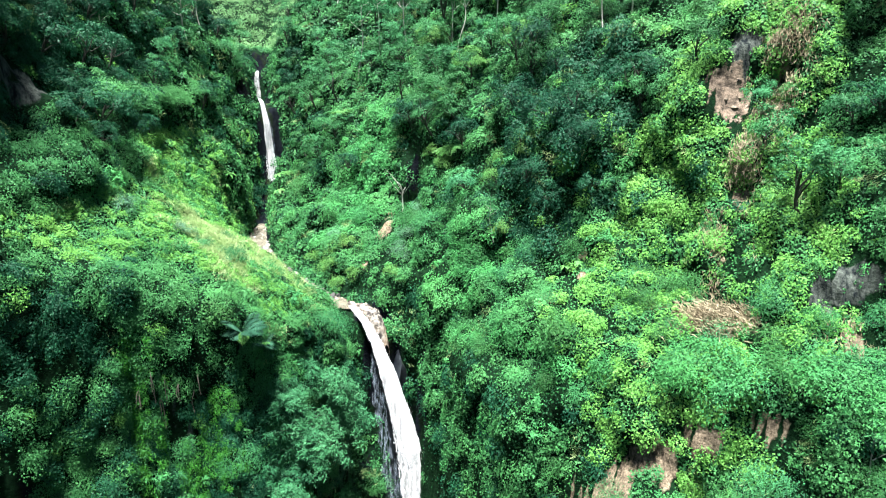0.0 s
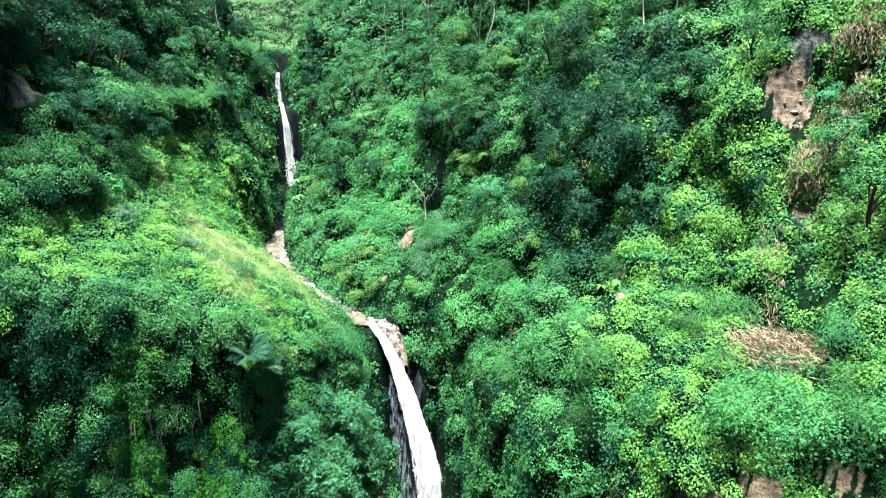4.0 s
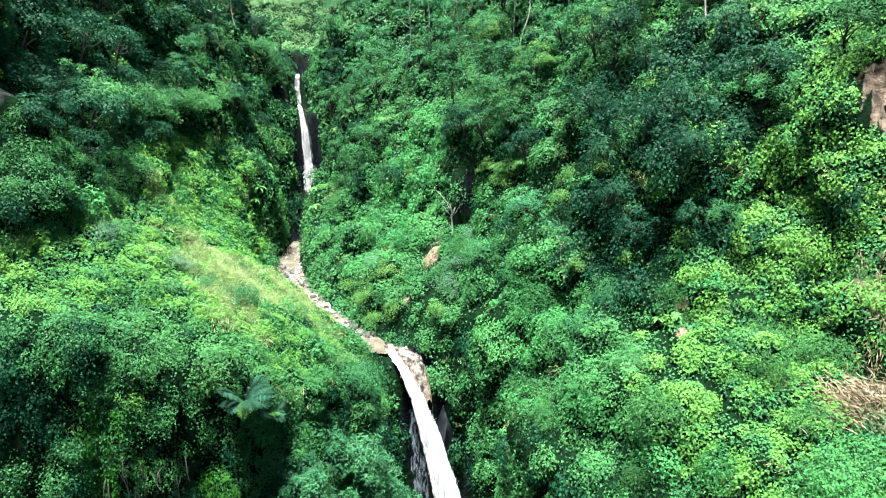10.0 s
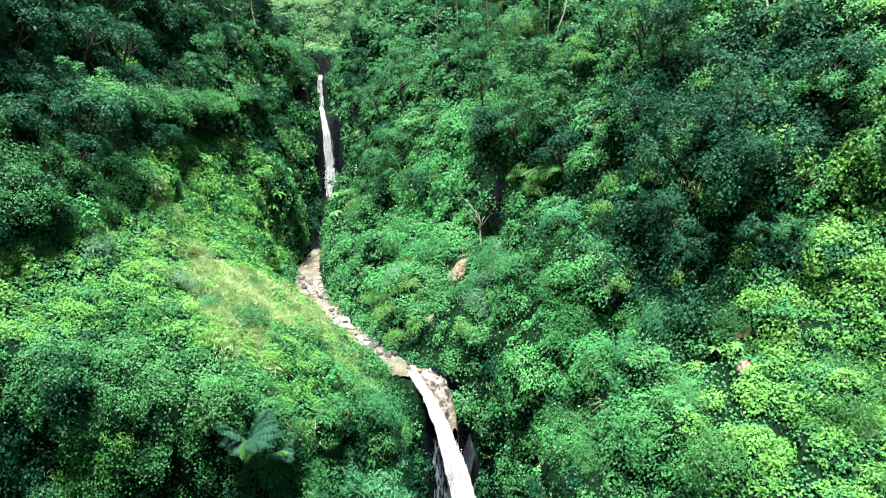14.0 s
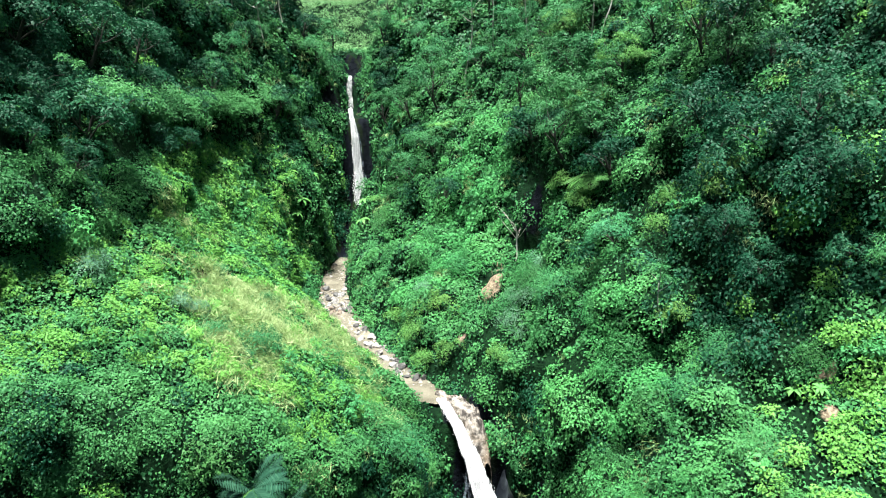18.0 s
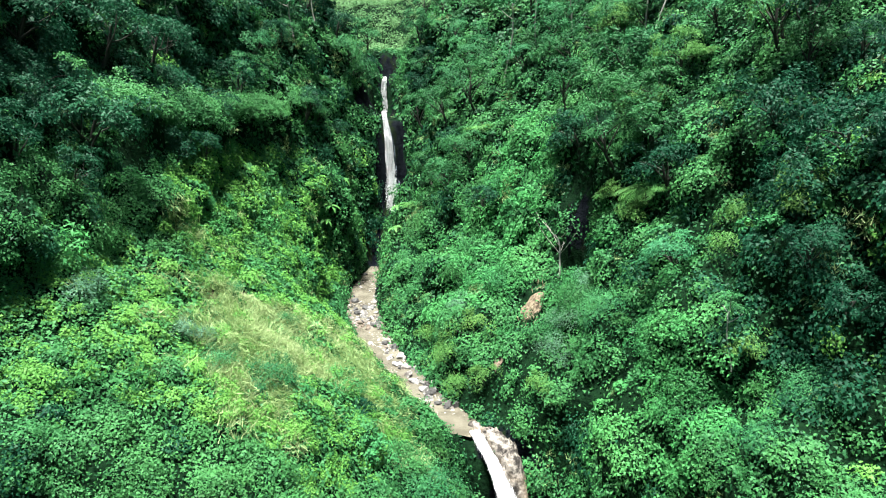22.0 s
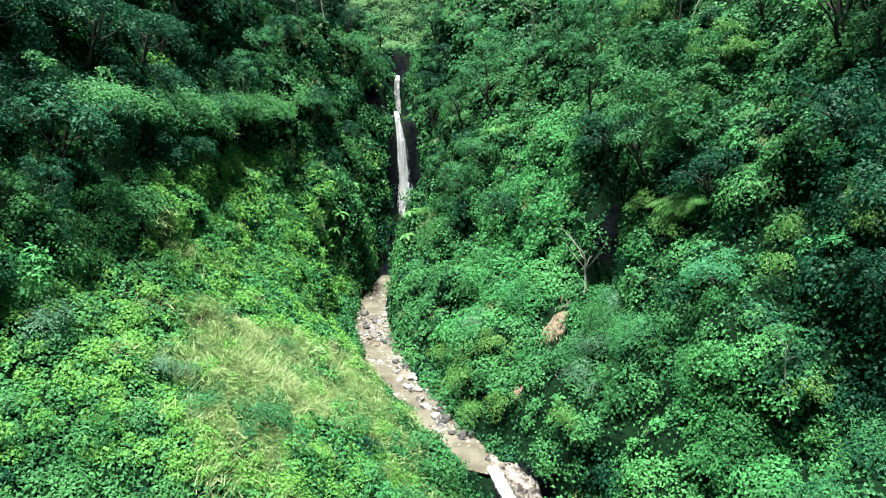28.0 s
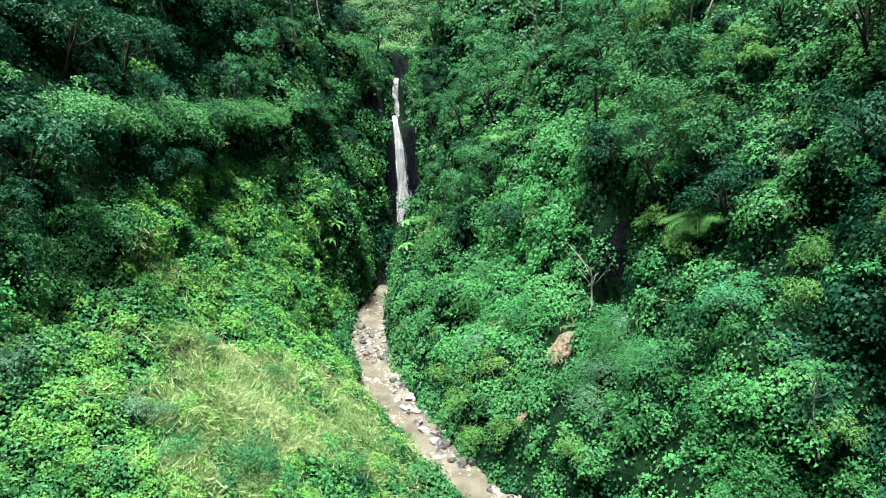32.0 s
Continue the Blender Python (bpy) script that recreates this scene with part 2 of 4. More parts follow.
def veil_material():
    m, nt = material("water_veil")
    streak = noise_tex(nt, 1.8, 5.0, 0.65, (2.2, 2.2, 0.12))
    bsdf = node(nt, "ShaderNodeBsdfPrincipled", Roughness=0.5)
    bsdf.inputs["Base Color"].default_value = (0.36, 0.43, 0.50, 1)
    tp = nt.nodes.new("ShaderNodeBsdfTransparent")
    mx = nt.nodes.new("ShaderNodeMixShader")
    nt.links.new(ramp(nt, streak, 0.44, 1.1), mx.inputs[0])
    nt.links.new(tp.outputs[0], mx.inputs[1])
    nt.links.new(bsdf.outputs[0], mx.inputs[2])
    out = nt.nodes.new("ShaderNodeOutputMaterial")
    nt.links.new(mx.outputs[0], out.inputs["Surface"])
    return m


def stream_material():
    m, nt = material("silty_stream")
    big = noise_tex(nt, 0.35, 5.0, 0.65)
    fine = noise_tex(nt, 2.2, 5.0, 0.7)
    col = mix_colour(nt, ramp(nt, big, 0.40, 0.62), (0.08, 0.07, 0.05), (0.14, 0.125, 0.092))
    rapid = nt.nodes.new("ShaderNodeMath")
    rapid.operation = "MULTIPLY_ADD"
    rapid.inputs[1].default_value = 0.75
    nt.links.new(noise_tex(nt, 0.16, 2.0, 0.5), rapid.inputs[0])
    nt.links.new(fine, rapid.inputs[2])
    col = mix_colour(nt, ramp(nt, rapid.outputs[0], 0.96, 1.06), col, (0.42, 0.39, 0.34))
    bsdf = node(nt, "ShaderNodeBsdfPrincipled", Roughness=0.22)
    nt.links.new(col, bsdf.inputs["Base Color"])
    b = node(nt, "ShaderNodeBump", Strength=0.4, Distance=0.12)
    nt.links.new(fine, b.inputs["Height"])
    nt.links.new(b.outputs[0], bsdf.inputs["Normal"])
    out = nt.nodes.new("ShaderNodeOutputMaterial")
    nt.links.new(bsdf.outputs[0], out.inputs["Surface"])
    return m


M_FALL, M_VEIL, M_STREAM = water_material(), veil_material(), stream_material()

# ---- helpers for meshes ----
rng = np.random.default_rng(7)


def unit(v):
    return v / np.maximum(np.linalg.norm(v, axis=-1, keepdims=True), 1e-9)


def mesh_from(name, verts, faces, mat, smooth=False):
    """A mesh of quads from arrays."""
    me = bpy.data.meshes.new(name)
    verts, faces = np.asarray(verts, np.float32), np.asarray(faces, np.int32)
    k = faces.shape[1]
    me.vertices.add(len(verts))
    me.vertices.foreach_set("co", verts.ravel())
    me.loops.add(faces.size)
    me.loops.foreach_set("vertex_index", faces.ravel())
    me.polygons.add(len(faces))
    me.polygons.foreach_set("loop_start", np.arange(0, faces.size, k, dtype=np.int32))
    me.polygons.foreach_set("use_smooth", np.full(len(faces), smooth, bool))
    me.update(calc_edges=True)
    me.materials.append(mat)
    return me


def leaf_arrays(c, nrm, size, aspect=0.5, tang=None, fold=0.12):
    """Kite-shaped leaves, folded a little along the midrib."""
    n = len(c)
    size = np.broadcast_to(np.asarray(size, float), (n,))[:, None]
    nrm = unit(nrm)
    t = rng.normal(size=(n, 3)) if tang is None else tang
    t = unit(t - (t * nrm).sum(-1, keepdims=True) * nrm)
    b = np.cross(nrm, t)
    v = np.stack([c - t * size * 0.5, c + b * size * aspect * 0.5 - t * size * 0.05 + nrm * size * fold,
                  c + t * size * 0.5 - nrm * size * fold * 0.6, c - b * size * aspect * 0.5 - t * size * 0.05 + nrm * size * fold], 1)
    return v.reshape(-1, 3), np.arange(4 * n).reshape(-1, 4)


def small_leaves(c, nrm, size, aspect, tang):
    """Small pointed leaves, three corners each."""
    size = np.asarray(size, float)[:, None]
    nrm = unit(nrm)
    t = unit(tang - (tang * nrm).sum(-1, keepdims=True) * nrm)
    b = np.cross(nrm, t) * aspect * 0.5
    v = np.stack([c - (0.35 * t + b) * size, c + 0.6 * t * size, c + (b - 0.4 * t) * size], 1)
    return v.reshape(-1, 3), np.arange(3 * len(c)).reshape(-1, 3)


def clump_leaves(c, r, up, per, size, shell=(0.6, 1.12), low=-0.25, flat=0.8, aspect=0.5, droop=0.35, hang=0.0, ragged=0.5, out=None):
    """Leaves over the outer side of ragged clumps at c with radii r, open towards up; hang: how far they trail downwards."""
    n = len(c)
    per = np.broadcast_to(per, (n,)).astype(int)
    hang = np.repeat(np.broadcast_to(np.asarray(hang, float), (n,)), per)
    c, r, up = np.repeat(c, per, 0), np.repeat(r, per), np.repeat(up, per, 0)
    out = up if out is None else np.repeat(out, per, 0)
    total = int(per.sum())
    size = np.repeat(np.broadcast_to(size, (n,)), per) * rng.uniform(0.55, 1.5, total)
    d = unit(rng.normal(size=(total, 3)))
    s = (d * up).sum(-1)
    d = np.where((s < low)[:, None], d - 2 * s[:, None] * up, d)
    off = d * (r * rng.uniform(*shell, total) * (1 + ragged * value_noise(d * 0.8 + c * 3.1, 0.62)))[:, None]
    off -= up * ((off * up).sum(-1) * (1 - flat))[:, None]
    off[:, 2] -= hang * r * rng.random(total) ** 1.6
    zed = np.array([0, 0, 1.0])
    nrm = 0.5 * d + 0.12 * zed + 0.6 * out + 0.5 * rng.normal(size=d.shape)
    tang = d - (droop + 0.8 * hang)[:, None] * zed + 0.5 * rng.normal(size=d.shape)
    return small_leaves(c + off, nrm, size, aspect, tang)


def tube_arrays(pts, radii, sides=6):
    """A tapered tube along pts."""
    pts, radii = np.asarray(pts, float), np.asarray(radii, float)
    d = unit(np.gradient(pts, axis=0))
    ref = np.array([0.31, 0.95, 0.05])
    a1 = unit(np.cross(d, ref))
    b1 = np.cross(d, a1)
    ang = np.linspace(0, 2 * np.pi, sides, endpoint=False)
    v = pts[:, None] + radii[:, None, None] * (np.cos(ang)[None, :, None] * a1[:, None] + np.sin(ang)[None, :, None] * b1[:, None])
    f = []
    for i in range(len(pts) - 1):
        for j in range(sides):
            k = (j + 1) % sides
            f.append((i * sides + j, i * sides + k, (i + 1) * sides + k, (i + 1) * sides + j))
    return v.reshape(-1, 3), np.array(f)


def joined(parts):
    vs, fs, n = [], [], 0
    for v, f in parts:
        vs.append(v), fs.append(f + n)
        n += len(v)
    return np.concatenate(vs), np.concatenate(fs)


def part(name, arrays, mat, parent, label="", smooth=False):
    ob = new(name, mesh_from(name, *arrays, mat, smooth))
    ob.parent = parent
    if label:
        tagged(ob, label)
    return ob


LATTICE = rng.random((32, 32, 32))


def value_noise(p, scale):
    """Smooth noise in -1..1 at points p, with features of that many metres."""
    q = np.asarray(p, float) / scale + 57.3
    i = np.floor(q).astype(int)
    f = q - i
    f = f * f * (3 - 2 * f)
    out = 0
    for dx in (0, 1):
        for dy in (0, 1):
            for dz in (0, 1):
                w = (f[..., 0] if dx else 1 - f[..., 0]) * (f[..., 1] if dy else 1 - f[..., 1]) * (f[..., 2] if dz else 1 - f[..., 2])
                out = out + w * LATTICE[(i[..., 0] + dx) % 32, (i[..., 1] + dy) % 32, (i[..., 2] + dz) % 32]
    return 2 * out - 1


def step(x, lo, hi):
    s = np.clip((x - lo) / (hi - lo), 0, 1)
    return s * s * (3 - 2 * s)


# ---- the valley ----
# East wall: how far north each height line runs, by easting.
EAST_X = [-60, -45, -35, -25, -15, -5, 5, 15, 25, 35, 50]
EAST_LINES = {
    -28: [160, 150, 118, 101, 88, 85.6, 67, 55, 47, 40, 28],
    -3: [162, 152, 119.5, 103, 91.5, 86.8, 68, 60, 55, 48, 36],
    5: [164, 154, 123, 109, 98, 87.5, 74, 63.5, 57.5, 51, 40],
    9: [166, 156, 129, 115, 105, 96, 79, 72, 69.5, 56, 43],
    14: [168, 158, 139, 122, 113, 106, 83, 76.8, 73, 59, 46],
    21: [180, 160, 145, 127, 116, 107, 90, 78.2, 76.5, 66, 51],
    28: [200, 163, 148, 131, 119, 108.5, 95, 81.5, 78, 72, 58],
    36: [228, 166, 151, 142, 133, 122, 108, 90, 80, 74, 62],
    46: [250, 174, 157, 152, 146, 138, 122, 104, 92, 84, 72],
    90: [310, 262, 215, 210, 200, 190, 175, 160, 145, 135, 120],
}
# West wall: how far east each height line runs, by northing.
WEST_Y = [40, 60, 68, 76, 88, 98, 108, 120, 132, 150, 172, 200]
WEST_LINES = {
    0.5: [-14, -13, -13, -13, -14.5, -23, -31, -38, -41, -41.5, -47, -55],
    8: [-24, -22, -20, -19.5, -24, -31, -38, -41, -42.2, -42, -47.8, -56],
    14: [-32, -29.5, -26, -28, -33, -37.5, -41, -43, -43.2, -42.3, -48.3, -57],
    18: [-39, -36, -32, -33, -38, -41.5, -43.5, -45, -44, -42.6, -48.8, -58],
    22: [-42, -39.5, -36.5, -38, -41, -43.5, -45.5, -46.3, -45, -43, -49.2, -59],
    30: [-43.5, -40.5, -38.2, -40, -43.5, -46, -48, -47.3, -46, -44, -49.5, -60],
    33: [-45, -41, -40.2, -42.2, -47, -50, -51.5, -50.3, -48, -45.5, -49.8, -64],
    42: [-46.5, -43.5, -42.7, -44.8, -49.5, -52.5, -54, -53, -51, -48, -51, -80],
    60: [-60, -58, -57, -59, -64, -66, -67, -66, -65, -64, -68, -110],
    90: [-100, -100, -100, -100, -104, -106, -108, -108, -108, -108, -112, -160],
}
# The bed of the stream, from the lip of the lower fall up over the two upper falls: east, north, height, half width.
BED = np.array([(-13.4, 90.0, 0.2, 0.7), (-15.2, 91.4, 0.25, 1.5), (-20.3, 95.0, 0.5, 2.3), (-24.4, 99.6, 0.9, 2.7), (-28.0, 103.4, 1.2, 2.6),
                (-31.0, 110.5, 1.7, 2.2), (-34.2, 116.5, 2.1, 2.8), (-36.6, 124.0, 2.7, 2.0), (-40.2, 139.0, 3.7, 1.4), (-39.9, 141.5, 6.0, 1.2),
                (-39.6, 145.2, 11.4, 1.5), (-39.9, 149.6, 12.2, 1.7), (-41.2, 151.0, 28.4, 1.2), (-42.2, 153.0, 29.2, 1.1), (-47.6, 170.5, 29.6, 1.2),
                # the step behind the top fall is added, its dark rock standing for shade
                (-48.4, 172.2, 37.4, 1.0), (-49.4, 176.5, 38.2, 1.0), (-50.2, 178.5, 44.0, 1.0), (-56, 205.0, 46.0, 1.2)])


def line_height(coord, lines, at):
    """Height where the lines' positions (rising with height) bracket coord."""
    zs = list(lines)
    pos = np.stack([np.interp(at, *lines[k]) for k in zs])
    for i in range(1, len(pos)):
        pos[i] = np.maximum(pos[i], pos[i - 1] + 0.25)
    z = np.full(coord.shape, float(zs[0]))
    for i in range(len(zs) - 1):
        f = np.clip((coord - pos[i]) / (pos[i + 1] - pos[i]), 0, 1)
        z += f * (zs[i + 1] - zs[i])
    return z


def east_height(x, y):
    return line_height(y, {k: (EAST_X, v) for k, v in EAST_LINES.items()}, x)


def west_height(x, y):
    z = line_height(-x, {k: (WEST_Y, [-q for q in v]) for k, v in WEST_LINES.items()}, y)
    z = np.where(x > np.interp(y, WEST_Y, WEST_LINES[0.5]), -28.0, z)
    # the spur breaks off towards the plunge pool in a cliff
    brow = np.interp(x, [-80, -45, -36, -30, -25, -20, -16, -13], [24, 45.5, 53.5, 58.5, 61.2, 64.5, 68, 76])
    return z - (z + 28) * step(brow - y, -0.8, 4.5)


def bed_distance(x, y):
    """Distance to the bed's middle line beyond its half width, and the bed's height there."""
    best, height = np.full(x.shape, 1e9), np.zeros(x.shape)
    for p, q in zip(BED[:-1], BED[1:]):
        d = q[:2] - p[:2]
        s = np.clip(((x - p[0]) * d[0] + (y - p[1]) * d[1]) / (d @ d), 0, 1)
        away = np.hypot(x - p[0] - s * d[0], y - p[1] - s * d[1]) - (p[3] + s * (q[3] - p[3]))
        height = np.where(away < best, p[2] + s * (q[2] - p[2]), height)
        best = np.minimum(best, away)
    return best, height


def valley_height(x, y):
    zw, ze = west_height(x, y), east_height(x, y)
    z = np.maximum(zw, ze)
    away, bed = bed_distance(x, y)
    z = np.maximum(z, np.where((y > 87.5) & (away < 6), bed - 0.4, -28.0))
    z = np.maximum(z, -28.5 + 2.6 * step(np.hypot(x + 2, y - 75), 10, 15))
    z = z - 3.0 * (1 - step(np.hypot(x + 2, y - 76), 8, 13)) * (z < -20)
    return np.where(y > 88, np.minimum(z, bed - 0.3 + np.maximum(away, 0) * 5.0), z), ze >= zw


def blur(z, times):
    for _ in range(times):
        z = np.pad(z, 1, mode="edge")
        z = (z[:-2, 1:-1] + z[2:, 1:-1] + z[1:-1, :-2] + z[1:-1, 2:] + 2 * z[1:-1, 1:-1]) / 6
    return z


gx = np.concatenate([np.linspace(-1600, -130, 25), np.linspace(-125, -72, 28), np.arange(-70, 62, 0.58), np.linspace(64, 130, 30), np.linspace(140, 1600, 25)])
gy = np.concatenate([np.linspace(-1600, -60, 25), np.linspace(-50, 34, 30), np.arange(36, 182, 0.58), np.linspace(184, 270, 40), np.linspace(280, 1900, 30)])
GX, GY = np.meshgrid(gx, gy, indexing="ij")
GZ, EASTERN = valley_height(GX, GY)
GZ = GZ + np.clip((np.hypot(GX, GY - 100) - 180) * 0.03, 0, 30)
GZ = 0.35 * GZ + 0.65 * blur(GZ, 6)
P = np.stack([GX, GY, GZ], -1)

du, dv = np.gradient(P, axis=0), np.gradient(P, axis=1)
N = unit(np.cross(du, dv))
N *= np.sign(N[..., 2:3] + 1e-9)
away, _ = bed_distance(GX, GY)
free = step(away, 0.3, 4.0) * np.where(GZ < -18, step(np.hypot(GX + 2, GY - 76), 7, 14), 1)
steep = step(1 - N[..., 2], 0.2, 0.6)
folds = np.abs(value_noise(P, 5.2))
crevice = (1 - step(folds, 0.02, 0.13)) * step(value_noise(P + 63, 8.0), -0.35, 0.15)
crowns = folds + 0.6 * np.abs(value_noise(P + 31, 3.0))
lump = 1.4 * value_noise(P + 13, 14.0) + 1.1 * value_noise(P + 3, 7.5) + 3.0 * (crowns - 0.42) + 0.35 * value_noise(P + 77, 1.7)
lump = lump + steep * (1.1 * value_noise(P * [1, 1, 0.25] + 41, 4.5) + 1.1 * value_noise(P * [0.3, 0.3, 1.0] + 17, 4.0))
wooded = np.where(EASTERN, step(GZ, 12, 22), step(GZ, 22, 30))
spur = np.where(EASTERN, 0, step(GZ, 0.5, 5) * (1 - step(GZ, 20, 24)) * step(N[..., 2], 0.35, 0.7))
lump = lump * (1 - 0.72 * spur) + 0.55 * spur * (np.abs(value_noise(P + 23, 2.4)) + np.abs(value_noise(P + 51, 1.3)) - 0.5)
P = P + N * ((lump - 0.8 - 1.1 * wooded) * free)[..., None]
ni, nj = GX.shape
idx = np.arange(ni * nj).reshape(ni, nj)
quads = np.stack([idx[:-1, :-1], idx[1:, :-1], idx[1:, 1:], idx[:-1, 1:]], -1).reshape(-1, 4)
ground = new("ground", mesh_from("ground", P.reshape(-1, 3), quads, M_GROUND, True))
tagged(ground, "steep jungle earth of a river gorge, overgrown, near black for the shade under the plants", "ground", kind="structure")


# Where plants may root: the middle of every ground face, with its area, slope and side of the valley.
corner = P.reshape(-1, 3)[quads]
SITE = corner.mean(1)
diag1, diag2 = corner[:, 2] - corner[:, 0], corner[:, 3] - corner[:, 1]
cr = np.cross(diag1, diag2)
AREA = 0.5 * np.linalg.norm(cr, axis=1)
UP = unit(0.5 * unit(cr) + unit(N.reshape(-1, 3)[quads].mean(1)))
EAST = EASTERN[:-1, :-1].ravel()
BEDWAY, _ = bed_distance(SITE[:, 0], SITE[:, 1])
SPUR = spur[:-1, :-1].ravel()
CREVICE = crevice[:-1, :-1].ravel() * (1 - SPUR * step(SITE[:, 1], 64, 72))
sx, sy, sz = SITE.T


def spot(at, x, y, z, rx, ry, rz):
    """How deep each point lies inside a ragged spot: above 0 inside."""
    ragged = 0.35 * value_noise(at, 1.6) + 0.25 * value_noise(at + 5, 3.5) + 0.4 * value_noise(at + 11, 0.9)
    return 1 + ragged - np.sqrt(((at[:, 0] - x) / rx) ** 2 + ((at[:, 1] - y) / ry) ** 2 + ((at[:, 2] - z) / rz) ** 2)


ROCKS = [(-10.6, 89.4, -0.8, 2.6, 2.6, 2.0), (-8.8, 87.5, -10, 3.2, 3.2, 12), (-5.5, 83.5, -13, 3.6, 4.5, 11), (-11.0, 85.0, -12, 1.2, 2.6, 11),
         (-38.5, 52.0, -6, 2.2, 2.2, 4.0), (-5.0, 106.2, 18.4, 1.6, 3.0, 3.6), (-40.6, 150.5, 21, 2.3, 5.5, 13), (-45, 160, 33, 3.2, 12.0, 4.0),
         # first here: added dark wall in place of the gorge's shaded inside
         (-48.8, 176, 40.0, 3.4, 7.0, 5.0), (-39.8, 140, 8, 2.4, 4.0, 5), (-37.5, 127, 3.0, 2.6, 7.0, 2.4)]
GREYS = [(-41.6, 65.6, 31.2, 1.5, 2.6, 1.5), (-42.6, 64.0, 33.6, 1.2, 2.0, 1.6), (37.6, 58.4, 12.2, 2.2, 2.4, 1.5), (39.6, 58.0, 13.6, 2.0, 2.4, 1.6),
         (-31.5, 56.2, 2.2, 0.9, 1.3, 1.4), (-29.8, 58.0, 0.6, 0.8, 1.2, 1.5), (-27.7, 59.1, 0.9, 0.8, 1.2, 1.4), (-26.3, 59.5, -4.0, 1.1, 1.4, 1.8),
         (34.4, 76.2, 36.6, 2.4, 3.0, 1.5), (35.0, 75.4, 33.4, 1.6, 2.4, 0.8)]
TANS = [(33.1, 75.5, 31.6, 2.6, 3.4, 2.6), (32.0, 74.6, 28.6, 1.7, 2.6, 1.0), (33.4, 75.0, 29.6, 2.2, 3.0, 1.6), (37.6, 74.0, 33.4, 1.6, 2.4, 1.0), (-12.3, 95.6, 5.0, 0.7, 0.9, 1.0), (14.6, 73.6, 9.6, 0.9, 0.9, 0.9), (-2.4, 111.5, 28.9, 1.3, 1.4, 0.6), (-16.9, 132, 32, 1.0, 1.2, 0.6)]
SOILS = [(29.0, 63.8, 7.6, 3.6, 1.8, 1.2), (14.8, 58.6, -11.2, 1.8, 2.2, 2.0), (17.8, 57.6, -8.6, 2.3, 2.4, 2.0), (21.6, 57.6, -5.6, 2.6, 2.4, 1.8), (25.2, 55.4, -1.6, 2.4, 2.4, 1.5),
         (29.6, 54.0, 0.8, 2.4, 2.2, 1.2), (-9.1, 101.6, 10.1, 0.8, 1.8, 1.0), (-9.9, 101.4, 8.8, 0.6, 1.6, 0.9), (-33.4, 83.0, 14.7, 0.9, 1.2, 0.8), (-32.0, 76.8, 16.4, 0.9, 1.2, 0.8),
         (16.4, 73.4, 10.2, 1.2, 1.1, 0.9), (15.4, 72.4, 9.3, 1.0, 1.1, 0.8), (14.6, 71.2, 8.4, 0.9, 1.0, 0.7), (17.6, 75.2, 11.4, 1.5, 1.0, 0.7), (37.6, 55.0, 8.4, 1.5, 1.6, 1.6), (36.5, 72.8, 27.6, 0.8, 1.2, 2.0), (33.3, 70.6, 19.6, 0.7, 1.0, 1.7)]
bare = np.zeros(len(SITE), bool)
flat = P.reshape(-1, 3)
for name, spots in (("rock", ROCKS), ("soil", SOILS), ("grey", GREYS), ("tan", TANS)):
    mask = np.zeros(len(flat))
    for sp in spots:
        mask = np.maximum(mask, np.clip(0.5 + 1.2 * spot(flat, *sp), 0, 1))
        bare |= spot(SITE, *sp) > -0.1
    ground.data.attributes.new(name, "FLOAT", "POINT").data.foreach_set("value", mask.astype(np.float32))

# the stony slide and the torn bank below it stay clear of growth
bare |= (spot(SITE, -4.8, 106.0, 17.6, 2.2, 5.0, 5.2) > -0.3) | (spot(SITE, -9.6, 102.4, 9.0, 1.1, 3.0, 1.8) > -0.2)
bare |= spot(SITE, 33.2, 75.2, 31.4, 3.0, 3.4, 4.2) > -0.25
near = (sx > -68) & (sx < 58) & (sy > 38) & (sy < 196) & (sz > -30) & (sz < 75) & (BEDWAY > np.where(sy > 182, -3.0, np.where(sy > 144, 0.45, np.where(sy > 138, 0.6, 0.45))))
near &= (sz > 26 - 0.69 * sy) & (np.abs(sx) < 0.78 * sy + 6) & (((UP * (np.array([-3, 25, 30]) - SITE)).sum(1) > -2) | ((UP * (np.array([-6, 43, 40]) - SITE)).sum(1) > -2))
near &= ~((np.hypot(sx + 4.5, sy - 78.5) < 8) & (sz < -17)) & ~((sz < -26.5) & (UP[:, 2] > 0.9)) & (~bare | (rng.random(len(SITE)) < 0.06))


def bump_at(x, y, rx, ry, turn=0.0):
    """A soft spot in plan, 1 in its middle."""
    c, s = math.cos(radians(turn)), math.sin(radians(turn))
    u, v = (sx - x) * c + (sy - y) * s, -(sx - x) * s + (sy - y) * c
    return np.exp(-((u / rx) ** 2 + (v / ry) ** 2))


grassy = np.where(~EAST & (sz < 21) & (sz > 1), np.clip(1.0 * bump_at(-28, 77, 5.5, 8.5, 15) + 0.6 * bump_at(-23.5, 87, 3.5, 9, 35), 0, 1), 0)
